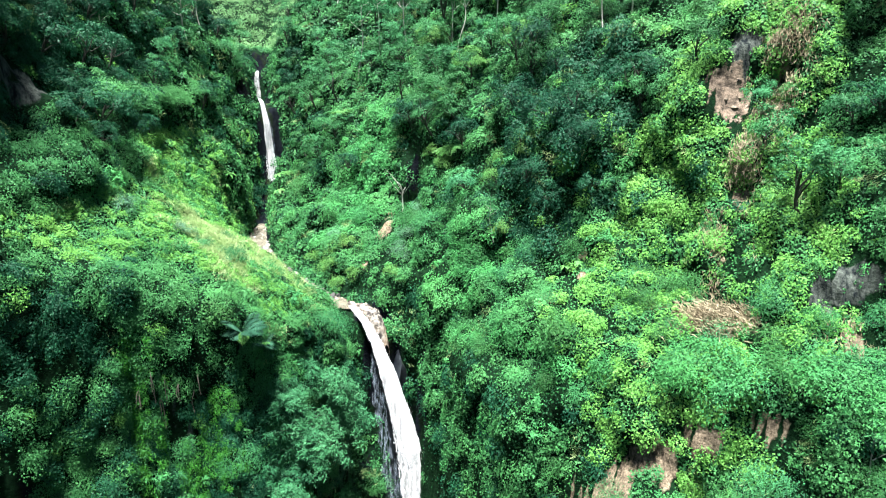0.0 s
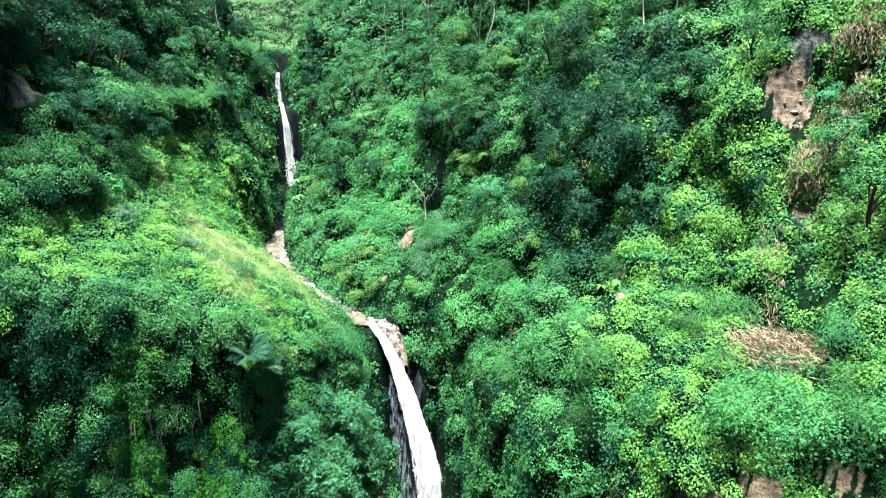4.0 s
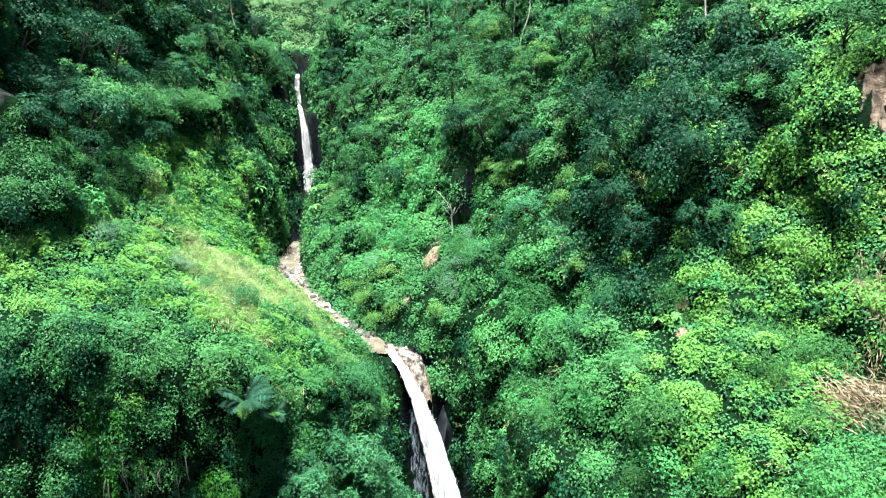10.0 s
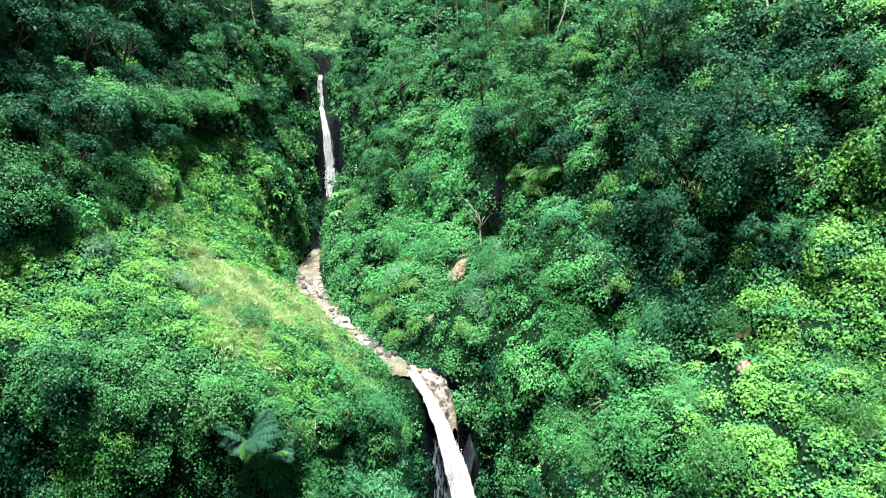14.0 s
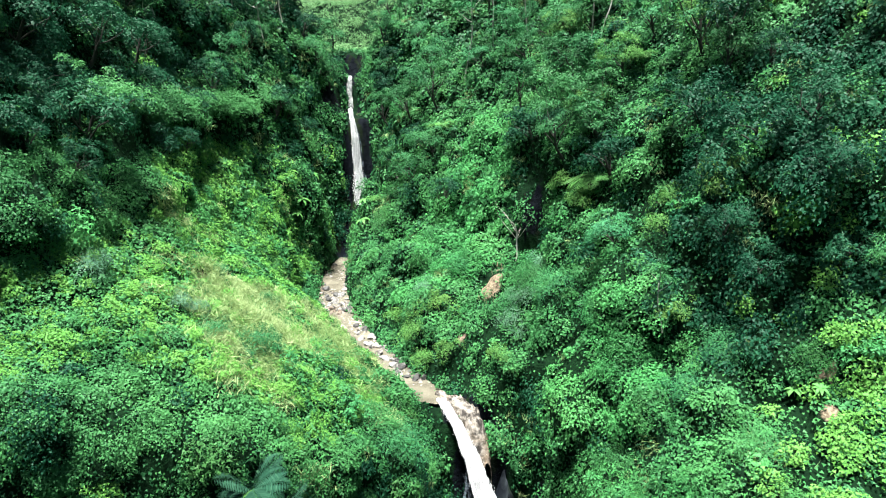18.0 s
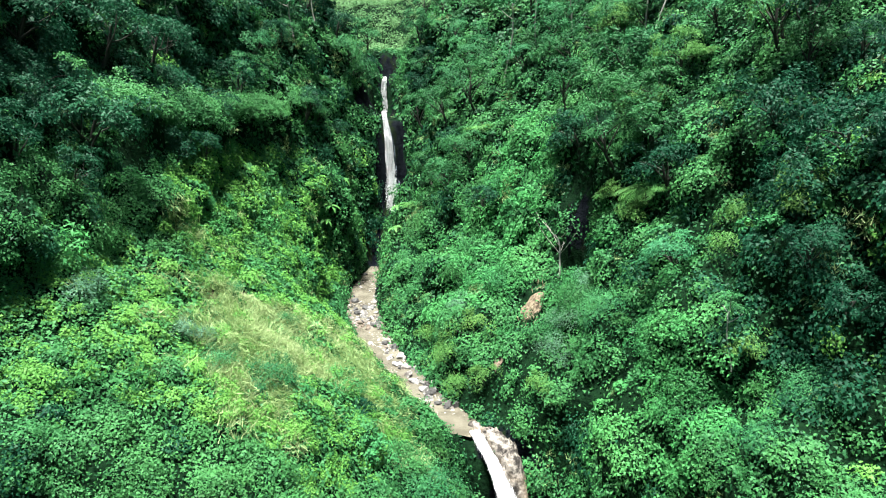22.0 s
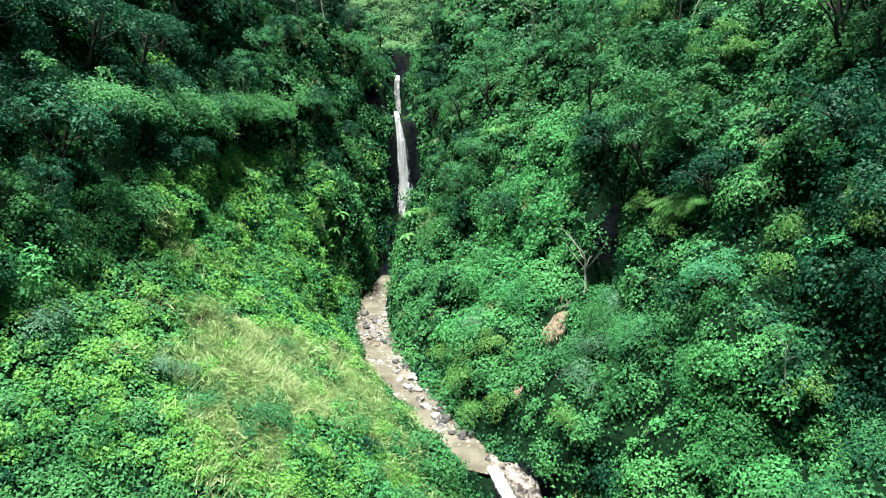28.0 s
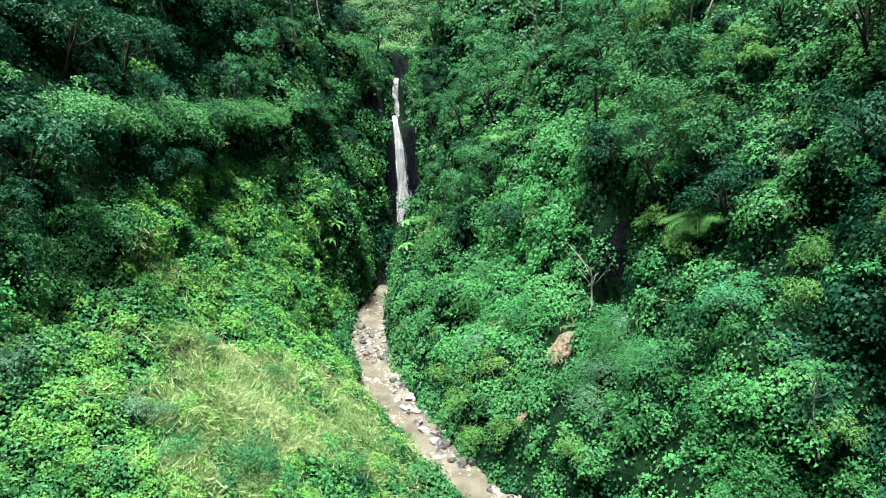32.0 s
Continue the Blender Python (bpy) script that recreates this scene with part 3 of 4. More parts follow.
# where the scrub with sunlight in its colour grows, on the west by slope
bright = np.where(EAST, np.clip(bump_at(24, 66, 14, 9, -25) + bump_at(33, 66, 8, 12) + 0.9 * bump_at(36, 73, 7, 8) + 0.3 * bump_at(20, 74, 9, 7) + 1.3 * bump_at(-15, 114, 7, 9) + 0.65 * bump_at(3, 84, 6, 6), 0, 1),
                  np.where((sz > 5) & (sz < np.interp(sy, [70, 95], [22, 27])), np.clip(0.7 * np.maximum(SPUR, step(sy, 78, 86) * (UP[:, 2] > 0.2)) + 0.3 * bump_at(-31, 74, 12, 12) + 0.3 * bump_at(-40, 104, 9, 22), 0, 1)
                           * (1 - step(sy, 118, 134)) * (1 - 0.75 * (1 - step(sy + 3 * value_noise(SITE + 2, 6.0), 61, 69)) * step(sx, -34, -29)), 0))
# share of shade-dark leaves: high and steep walls, less along the lit ledge
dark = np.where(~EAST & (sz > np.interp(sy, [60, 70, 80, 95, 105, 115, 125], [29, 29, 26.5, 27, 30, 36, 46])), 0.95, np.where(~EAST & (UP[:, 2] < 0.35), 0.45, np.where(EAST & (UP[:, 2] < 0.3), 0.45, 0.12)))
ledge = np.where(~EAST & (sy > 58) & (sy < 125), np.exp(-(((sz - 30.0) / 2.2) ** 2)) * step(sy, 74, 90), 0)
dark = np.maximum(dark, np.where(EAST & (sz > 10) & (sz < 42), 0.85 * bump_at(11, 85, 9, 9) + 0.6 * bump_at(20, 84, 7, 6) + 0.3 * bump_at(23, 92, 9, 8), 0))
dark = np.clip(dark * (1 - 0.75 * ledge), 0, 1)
# plants thinned under the ledge and in creases: near-black earth shows as shade
shade_thinning = np.where(~EAST & (sy > 80) & (sy > 58) & (sy < 128) & (sz > np.interp(sy, [60, 85, 100], [23, 26, 27])) & (sz < 29.5), 0.55, 0.0)
shade_thinning = np.maximum(shade_thinning, 0.88 * CREVICE)


def sites(weight, count):
    p = AREA * weight * near * (1 - shade_thinning)
    return rng.choice(len(SITE), count, p=p / p.sum())


THICK = 48.0


def even_sites(weight, count):
    """Faces for leaf pillows, spread evenly."""
    p = AREA * weight * near * (1 - shade_thinning)
    ends = np.cumsum(p)
    return np.searchsorted(ends, (np.arange(count) + rng.random(count)) / count * ends[-1] * 0.999999)


def place_on(i):
    """A random point on each of those ground faces."""
    u, v = rng.random((2, len(i), 1))
    c = corner[i]
    return (c[:, 0] * (1 - u) + c[:, 1] * u) * (1 - v) + (c[:, 3] * (1 - u) + c[:, 2] * u) * v


def cover(name, label, mat, weight, thick, r_lo, r_hi, leaf, aspect, droop):
    """Tufts of leaves over the ground, about thick leaves to the square metre, small on the spur, trailing on the cliffs."""
    mean_r2 = (r_lo ** 2 + r_lo * r_hi + r_hi ** 2) / 3
    dense = 150.0
    clumps = int(thick * (AREA * weight * near * (1 - shade_thinning)).sum() / (dense * mean_r2))
    i = even_sites(weight, clumps)
    far = np.where(EAST[i], np.interp(SITE[i, 1], [58, 75, 100, 170], [0.95, 0.95, 1.1, 1.8]), np.interp(SITE[i, 1], [58, 76, 92, 100, 170], [0.58, 0.62, 0.9, 1.05, 1.8]))
    r = rng.uniform(r_lo, r_hi, clumps)
    low = 1 - 0.15 * SPUR[i]
    up = unit(UP[i] + np.array([0, 0, 0.7]))
    c = place_on(i)
    c = c + UP[i] * ((0.25 + 0.5 * value_noise(c, 2.6)) * low - 0.2 * r * low)[:, None]
    cliff = step(1 - UP[i][:, 2], 0.35, 0.8)
    arrays = clump_leaves(c, r * low * far ** 0.5, up, dense * r ** 2 / far ** 1.4, leaf * far, aspect=aspect, droop=droop, hang=1.7 * cliff * rng.random(clumps), out=UP[i])
    ob = new(name, mesh_from(name, *arrays, mat))
    return tagged(ob, label, "undergrowth", kind="stuff")


thicker = np.where(EAST, np.interp(sy, [90, 120, 150], [1.45, 1.0, 0.7]), np.interp(sy, [66, 74, 82, 95, 120, 150], [2.7, 2.1, 1.55, 1.2, 0.95, 0.75]))
mottle = 0.5 * value_noise(SITE, 9.0) + 0.35 * value_noise(SITE + 8, 4.0)
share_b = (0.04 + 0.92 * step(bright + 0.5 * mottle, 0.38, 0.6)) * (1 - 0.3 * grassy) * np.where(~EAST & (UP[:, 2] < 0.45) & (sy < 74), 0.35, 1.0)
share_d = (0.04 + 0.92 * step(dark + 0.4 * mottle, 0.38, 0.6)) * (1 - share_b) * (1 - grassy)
share_c = np.clip(1 - share_b - share_d - 0.45 * grassy, 0.02, 1)
cover("creeper_undergrowth", "mid-green leafy creepers and bushes covering the gorge slopes", M_CREEPER, share_c * thicker, THICK, 0.5, 1.8, 0.205, 0.95, 0.5)
emerald = np.where(EAST, 1 - step(sx + 4 * value_noise(SITE + 4, 7.0), 9, 15), 0)
cover("emerald_creepers", "emerald green creepers smothering the slope by the stream", M_EMERALD, share_b * emerald * thicker + 1e-9, THICK, 0.45, 1.5, 0.2, 0.95, 0.4)
cover("bright_scrub", "yellow-green scrub on the sunny slopes, its colour lightened for the sun", M_BRIGHT, share_b * (1 - emerald) * thicker, THICK, 0.45, 1.5, 0.2, 0.95, 0.4)
cover("shade_tinted_undergrowth", "dense undergrowth on the shaded cliffs, its green darkened to carry their shade", M_DARK, share_d * thicker, THICK * 0.85, 0.6, 2.0, 0.24, 0.85, 1.0)
# low leaves between the bushes; off the sunny slopes their colour holds the shade
def low_cover(name, label, mat, weight, count):
    i = even_sites(weight, count)
    c = place_on(i) + UP[i] * rng.uniform(0.02, 0.5, count)[:, None]
    far = np.where(EAST[i], np.interp(c[:, 1], [60, 95, 110, 170], [0.5, 0.6, 0.9, 1.6]), np.interp(c[:, 1], [60, 80, 100, 170], [0.4, 0.6, 1.0, 1.8]))
    arrays = small_leaves(c, UP[i] + 0.5 * rng.normal(size=c.shape), rng.uniform(0.3, 0.6, count) * far, 0.9, rng.normal(size=c.shape) - [0, 0, 0.6])
    tagged(new(name, mesh_from(name, *arrays, mat)), label, "undergrowth", kind="stuff")


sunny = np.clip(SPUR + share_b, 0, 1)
low_cover("ground_cover", "low leaves covering the earth between the bushes, coloured dark for the shade of the gaps", M_LOW, thicker * (1 - 0.9 * sunny), 150000)
low_cover("sunny_ground_cover", "mid-green low leaves between the bushes of the sunny slopes", M_CREEPER, thicker * sunny + 1e-9, 120000)

# creepers hanging over the edge of the long ledge on the west wall
n_l = 640
ly = rng.uniform(82, 118, n_l) + 3.0 * rng.normal(size=n_l)
lx = np.interp(ly, WEST_Y, WEST_LINES[30]) + rng.uniform(-2.8, 1.3, n_l) + 1.1 * value_noise(np.stack([ly, ly * 0, ly * 0 + 9], -1), 5.5)
lz = np.interp(ly, [60, 72, 80, 95, 124], [32.5, 33.0, 32.0, 31.0, 31.0]) + 2.0 * value_noise(np.stack([lx * 0, ly, lx * 0], -1), 4.5) - 0.45 * np.maximum(lx - np.interp(ly, WEST_Y, WEST_LINES[30]), 0) ** 2 + rng.normal(size=n_l) * 0.55
larr = clump_leaves(np.stack([lx, ly, lz], -1), rng.uniform(0.3, 1.5, n_l), np.tile(unit(np.array([0.55, -0.2, 0.8])), (n_l, 1)), 120, 0.19, aspect=0.7, droop=1.0)
tagged(new("ledge_creepers", mesh_from("ledge_creepers", *larr, M_CREEPER)), "green creepers spilling over the ledge of the cliff", "undergrowth", kind="stuff")

# tall grass on the spur
gi = even_sites(step(grassy + 0.5 * value_noise(SITE, 2.6), 0.25, 0.75) + 1e-6, 6500)
gper = 22
gc = np.repeat(place_on(gi) + UP[gi] * 0.3, gper, 0) + rng.normal(size=(len(gi) * gper, 3)) * [0.35, 0.35, 0.15]
comb = 0.6 * np.stack([value_noise(gc, 3.0), value_noise(gc + 20, 3.0), 0 * gc[:, 0]], -1)
gd = unit(rng.normal(size=gc.shape) * [0.5, 0.5, 0.3] + comb + np.array([0.2, -0.3, 0.75]))
garr = small_leaves(gc, np.cross(gd, rng.normal(size=gc.shape)) + [0, 0, 0.3], rng.uniform(0.3, 0.85, len(gc)), 0.08, gd)
tagged(new("spur_grass", mesh_from("spur_grass", *garr, M_GRASS)), "pale yellow-green tall grass on the spur", "grass", kind="stuff")

# ---- water ----


def ribbon(path, across, widths, rows, cols, rough, bulge):
    """A sheet of water along path, bulging forward in its middle and torn in strands."""
    path = np.asarray(path, float)
    s = np.linspace(0, len(path) - 1, rows)
    k = np.arange(len(path))
    mid = np.stack([np.interp(s, k, path[:, i]) for i in range(3)], -1)
    for _ in range(3):
        mid[1:-1] = (mid[:-2] + mid[2:] + 2 * mid[1:-1]) / 4
    w = np.interp(s, k, widths)
    u = np.linspace(-1, 1, cols)
    across = unit(np.asarray(across, float))
    front = np.array([across[1], -across[0], 0])
    v = mid[:, None] + across * (w[:, None] * u[None])[..., None] + front * (bulge * w[:, None] * (1 - u[None] ** 2))[..., None]
    q = v * [1.0, 1.0, 0.1]
    v = v + front * (rough * value_noise(q, 0.55) + rough * value_noise(q + 9, 0.25))[..., None]
    edge = np.abs(u)[None, :, None] ** 3
    v = v + across * edge * (w[:, None] * np.where(u[None] > 0, 0.2 * value_noise(mid * [1, 1, 0.6], 0.8)[:, None] + 0.1 * value_noise(mid, 0.4)[:, None],
                                      0.2 * value_noise(mid * [1, 1, 0.6] + 30, 0.8)[:, None] + 0.1 * value_noise(mid + 30, 0.4)[:, None]))[..., None] * np.sign(u)[None, :, None]
    ii = np.arange(rows * cols).reshape(rows, cols)
    f = np.stack([ii[:-1, :-1], ii[1:, :-1], ii[1:, 1:], ii[:-1, 1:]], -1).reshape(-1, 4)
    return v.reshape(-1, 3), f


def waterfall(name, label, path, across, widths, veil_path=None, veil_widths=None):
    ob = tagged(new(name), label, "waterfall", kind="structure")
    part("water_sheet", ribbon(path, across, widths, 160, 30, 0.07, 0.2), M_FALL, ob, smooth=True)
    path, widths = np.asarray(path, float), np.asarray(widths, float)
    n = int(420 * np.abs(path[0, 2] - path[-1, 2]))
    s = (len(path) - 1) * rng.random(n) ** 0.9
    kk = np.arange(len(path))
    mid = np.stack([np.interp(s, kk, path[:, i]) for i in range(3)], -1)
    u = np.clip(rng.normal(size=n) * 0.45, -1.02, 1.02)
    side = unit(np.asarray(across, float))
    front = np.array([side[1], -side[0], 0])
    w = np.interp(s, kk, widths)
    at = mid + side * (u * w)[:, None] + front * (w * (0.45 * (1 - u ** 2) + 0.08 * rng.normal(size=n)))[:, None]
    drop = unit(np.array([0, 0, -1.0]) + 0.05 * rng.normal(size=(n, 3)))
    part("spray", small_leaves(at, 0.3 * rng.normal(size=(n, 3)) + front * 0.8 + [0, 0, 0.9], rng.uniform(0.4, 1.2, n) * (0.5 + 0.4 * w), 0.035, drop), M_FALL, ob, "white torn strands of falling water")
    if veil_path:
        part("water_veil", ribbon(veil_path, across, veil_widths, 70, 26, 0.12, 0.15), M_VEIL, ob, "thin pale blue-white veil of falling water", True)
    return ob


waterfall("lower_waterfall", "white silty waterfall leaping from a rock lip into the pool",
          [(-13.6, 90.4, 0.45), (-11.4, 87.6, -0.9), (-9.6, 85.6, -3.4), (-8.0, 84.4, -7.2), (-6.2, 83.6, -13.2), (-4.9, 83.1, -19.2), (-3.4, 82.6, -29.8)],
          (0.92, 0.38, 0), (0.5, 0.55, 0.75, 1.05, 1.4, 1.8, 2.2),
          [(-9.9, 86.6, -5.5), (-8.4, 85.6, -12), (-7.0, 84.6, -19), (-5.6, 83.6, -29.7)], (0.8, 1.8, 2.5, 3.0))
waterfall("upper_waterfall", "narrow white waterfall dropping through a dark slot",
          [(-42.6, 152.6, 30.5), (-41.9, 151.1, 29.7), (-41.0, 150.3, 25.5), (-40.5, 149.9, 19), (-40.2, 149.4, 12.2)],
          (1, 0.2, 0), (0.35, 0.4, 0.65, 0.9, 1.6),
          [(-41.6, 151.0, 28.5), (-41.0, 150.5, 25), (-40.4, 150.1, 18), (-40.0, 149.6, 12.4)], (0.6, 0.9, 1.4, 2.1))
waterfall("top_waterfall", "short white waterfall at the head of the slot",
          [(-48.8, 172.6, 37.9), (-48.6, 171.6, 37.2), (-48.5, 171.0, 33.5), (-48.0, 170.4, 28.6)], (1, 0.2, 0), (0.45, 0.5, 0.6, 0.85))

# the stream above the lip
k = np.arange(9)
s = np.linspace(0, 8, 120)
mid = np.stack([np.interp(s, k, BED[:9, i]) for i in range(4)], -1)
for _ in range(4):
    mid[1:-1] = (mid[:-2] + mid[2:] + 2 * mid[1:-1]) / 4
head = unit(np.gradient(mid[:, :2], axis=0))
side = np.stack([-head[:, 1], head[:, 0]], -1)
u = np.linspace(-1, 1, 15)
wet = np.concatenate([mid[:, None, :2] + side[:, None] * (u[None] * (mid[:, 3] + 0.6 * step(s, 0, 1.2))[:, None])[..., None], np.broadcast_to(mid[:, None, 2:3], (120, 15, 1))], -1)
wet[..., 2] += 0.07 * value_noise(wet, 0.9) + 0.05
ii = np.arange(120 * 15).reshape(120, 15)
sf = np.stack([ii[:-1, :-1], ii[1:, :-1], ii[1:, 1:], ii[:-1, 1:]], -1).reshape(-1, 4)
tagged(new("stream_water", mesh_from("stream_water", wet.reshape(-1, 3), sf, M_STREAM, True)), "shallow brown silty stream with white riffles", "stream", kind="structure")


# the pool under the lower fall, with the splash
pr, pa = np.meshgrid(np.linspace(0.05, 15, 60), np.linspace(0, 2 * np.pi, 60), indexing="ij")
px, py = -2 + pr * np.cos(pa), 75 + pr * np.sin(pa)
pw = np.stack([px, py, -29.5 + 0.06 * value_noise(np.stack([px, py, 0 * px], -1), 1.2)], -1)
ii = np.arange(3600).reshape(60, 60)
pf = np.stack([ii[:-1, :-1], ii[1:, :-1], ii[1:, 1:], ii[:-1, 1:]], -1).reshape(-1, 4)
tagged(new("pool_water", mesh_from("pool_water", pw.reshape(-1, 3), pf, M_STREAM, True)), "brown churning plunge pool under the fall", "pool", kind="structure")


def ball_arrays(rings, segs):
    th, ph = np.linspace(0, np.pi, rings), np.linspace(0, 2 * np.pi, segs, endpoint=False)
    v = np.stack([np.sin(th)[:, None] * np.cos(ph), np.sin(th)[:, None] * np.sin(ph), np.cos(th)[:, None] + 0 * ph], -1)
    ii = np.arange(rings * segs).reshape(rings, segs)
    jj = np.roll(ii, -1, axis=1)
    f = np.stack([ii[:-1], ii[1:], jj[1:], jj[:-1]], -1).reshape(-1, 4)
    return v.reshape(-1, 3), f


def stone_arrays(rings, segs, size, rough, seed):
    """A worn stone: a ball cut flat by a few random planes, then roughened."""
    v, f = ball_arrays(rings, segs)
    g = np.random.default_rng(seed)
    for _ in range(15):
        n = unit(g.normal(size=3))
        over = v @ n - g.uniform(0.42, 0.8)
        v = v - np.maximum(over, 0)[:, None] * n
    v = v * (1 + rough * value_noise(v + seed, 0.5) + 0.5 * rough * value_noise(v + seed, 0.22))[:, None]
    return v * np.asarray(size), f


splash = joined([(v * [1.5 - 0.1 * i, 1.1, 0.7 + 0.1 * i] + [-3.3 + 1.3 * math.cos(i * 2.4), 82.4 + 0.9 * math.sin(i * 2.4), -29.3], f)
                 for i in range(6) for v, f in [stone_arrays(14, 18, (1, 1, 1), 0.35, 40 + i)]])
tagged(new("splash_foam", mesh_from("splash_foam", *splash, M_FALL, True)), "white foam where the fall strikes the pool", "foam", kind="structure")

# rock slab beside the lip of the lower fall
ru, rv = np.meshgrid(np.linspace(0, 1, 64), np.linspace(-1, 1, 40), indexing="ij")
run = [0, 0.3, 0.6, 0.8, 1.0]
spine = np.stack([np.interp(ru, run, [-14.2, -12.3, -10.5, -9.2, -8.3]), np.interp(ru, run, [91.9, 90.7, 89.3, 87.7, 86.4]), np.interp(ru, run, [0.8, 1.0, 0.6, -0.9, -4.4])], -1)
broad = np.interp(ru, run, [0.5, 1.0, 1.35, 1.3, 0.8])
rock = spine + np.array([0.70, 0.71, 0.0]) * (rv * broad)[..., None]
rock[..., 2] -= 2.6 * np.abs(rv) ** 5 + 0.25 * (1 - rv)
crag = np.floor(2.2 * (value_noise(rock * [1, 1, 0.4], 1.5) + 0.5 * value_noise(rock, 0.7))) / 2.2
rock[..., 2] += 0.55 * crag + 0.2 * value_noise(rock, 0.5) + 0.08 * value_noise(rock, 0.22)
rock[..., :2] += 0.15 * value_noise(rock + 3, 0.6)[..., None]
ii = np.arange(64 * 40).reshape(64, 40)
rf = np.stack([ii[:-1, :-1], ii[1:, :-1], ii[1:, 1:], ii[:-1, 1:]], -1).reshape(-1, 4)
tagged(new("rock_lip", mesh_from("rock_lip", rock.reshape(-1, 3), rf, M_TAN, False)), "pale tan water-worn rock slab at the lip of the fall", "rock")
tagged(new("wet_rock_buttress", mesh_from("wet_rock_buttress", *stone_arrays(30, 36, (2.6, 2.0, 10.5), 0.22, 71), M_ROCK, True)),
       "dark wet basalt buttress beside the fall", "rock").matrix_basis = pose(-6.9, 86.4, -12.8, -6, 8, 20)

# boulders of the stream bed
stones = [mesh_from("boulder", *stone_arrays(10, 14, (1.2, 0.75 + 0.08 * i, 0.8), 0.08, 80 + i), M_DARKSTONE if i in (2, 4) else M_BOULDER, False) for i in range(6)]
n_st = 300
for i in range(n_st):
    w = float(rng.choice([rng.uniform(1.5, 2.6), rng.uniform(2.6, 4.6), rng.uniform(5.2, 6.6), rng.uniform(6.6, 7.9)], p=[0.22, 0.26, 0.40, 0.12]))
    p0 = np.array([np.interp(w, k, BED[:9, j]) for j in range(4)])
    p1 = np.array([np.interp(w + 0.1, k, BED[:9, j]) for j in range(2)])
    h = unit(p1 - p0[:2])
    lat = rng.normal(0.0, 0.45) if 5.2 < w < 6.6 else rng.choice([-1, 1], p=[0.3, 0.7]) * rng.uniform(0.45, 1.15)
    lat = -lat * (p0[3] + 0.4)
    size = 0.16 + 0.62 * rng.random() ** 2.6
    b = new("boulder", stones[i % 6])
    b.matrix_basis = pose(p0[0] - h[1] * lat, p0[1] + h[0] * lat, p0[2] + 0.12 * size + 0.05, rng.uniform(-15, 15), rng.uniform(-15, 15), rng.uniform(0, 360)) @ Matrix.Scale(size, 4)
    tagged(b, "dark wet boulder in the silty stream" if i % 6 in (2, 4) else "pale grey water-worn boulder in the silty stream", "boulder", "boulders in the stream")

# ---- trees and shrubs ----
Z = np.array([0, 0, 1.0])


def bend(p, q, n, sag, seed):
    g = np.random.default_rng(seed)
    p, q = np.asarray(p, float), np.asarray(q, float)
    t = np.linspace(0, 1, n)[:, None]
    side_way = g.normal(size=3) * [1, 1, 0.3]
    return p + (q - p) * t + side_way * sag * np.sin(np.pi * t) + 0.3 * sag * np.sin(3 * np.pi * t) * g.normal(size=3)


def broadleaf_tree(seed, height, width, leaf=0.22, clumps=20, per=118, layered=False, mat=None, label="green broadleaf tree with a dense uneven crown rooted on the slope"):
    g = np.random.default_rng(seed)
    ob = tagged(new("tree"), label, "tree", "trees on the gorge slopes")
    top = np.array([g.normal() * 0.3, g.normal() * 0.3, height * 0.62])
    stem = bend((0, 0, -1.0), top, 7, 0.25, seed)
    part("trunk", tube_arrays(stem, np.linspace(0.2, 0.09, 7)), M_WOOD, ob, smooth=True)
    ends = []
    for i in range(5):
        an = i * 1.257 + g.uniform(-0.4, 0.4)
        tip = np.array([math.cos(an), math.sin(an), 0]) * width * g.uniform(0.28, 0.42) + Z * height * g.uniform(0.66, 0.95)
        ends.append(tip)
        part("limb", tube_arrays(bend(stem[3 + i % 3], tip, 5, 0.2, seed + i), np.linspace(0.08, 0.025, 5), 5), M_WOOD, ob, smooth=True)
    c, r = [], []
    for i in range(clumps):
        e = ends[i % 5]
        p = e * g.uniform(0.55, 1.12) + g.normal(size=3) * width * 0.1
        p[2] = height * (g.choice([0.62, 0.78, 0.94]) + g.normal() * 0.03 if layered else g.uniform(0.55, 1.0)) - (0.12 * np.hypot(p[0], p[1]) ** 2 / width if not layered else 0)
        c.append(p), r.append(width * g.uniform(0.11, 0.19))
    c, r = np.array(c), np.array(r)
    up = unit(c - np.array([0, 0, height * 0.45]) + Z * 1.2)
    arrays = clump_leaves(c, r, up, per, leaf, low=-0.45, flat=0.35 if layered else 0.8, droop=0.25 if layered else 0.45)
    part("crown", arrays, mat or M_TREE, ob)
    return ob


def slender_tree(seed, height):
    g = np.random.default_rng(seed)
    ob = tagged(new("slender_tree"), "slender pale-trunked tree with a small airy crown", "tree", "pale-trunked trees")
    stem = bend((0, 0, -1.0), (g.normal() * 0.5, g.normal() * 0.5, height), 9, 0.3, seed)
    part("trunk", tube_arrays(stem, np.linspace(0.075, 0.035, 9)), M_BARK, ob, "pale grey slender trunk", True)
    c = []
    for i in range(4):
        an = i * 1.6 + g.uniform(-0.5, 0.5)
        base = stem[5 + i % 3]
        tip = base + np.array([math.cos(an) * 1.3, math.sin(an) * 1.3, 1.1])
        part("limb", tube_arrays(bend(base, tip, 5, 0.15, seed + i), np.linspace(0.05, 0.018, 5), 5), M_BARK, ob, smooth=True)
        c += [tip, tip + g.normal(size=3) * 0.5]
    c = np.array(c + [stem[-1], stem[-1] - Z * 0.6])
    part("crown", clump_leaves(c, np.full(len(c), 0.75), np.tile(Z, (len(c), 1)), 80, 0.24, low=-0.5, flat=0.5, droop=0.5), M_TREE, ob)
    return ob


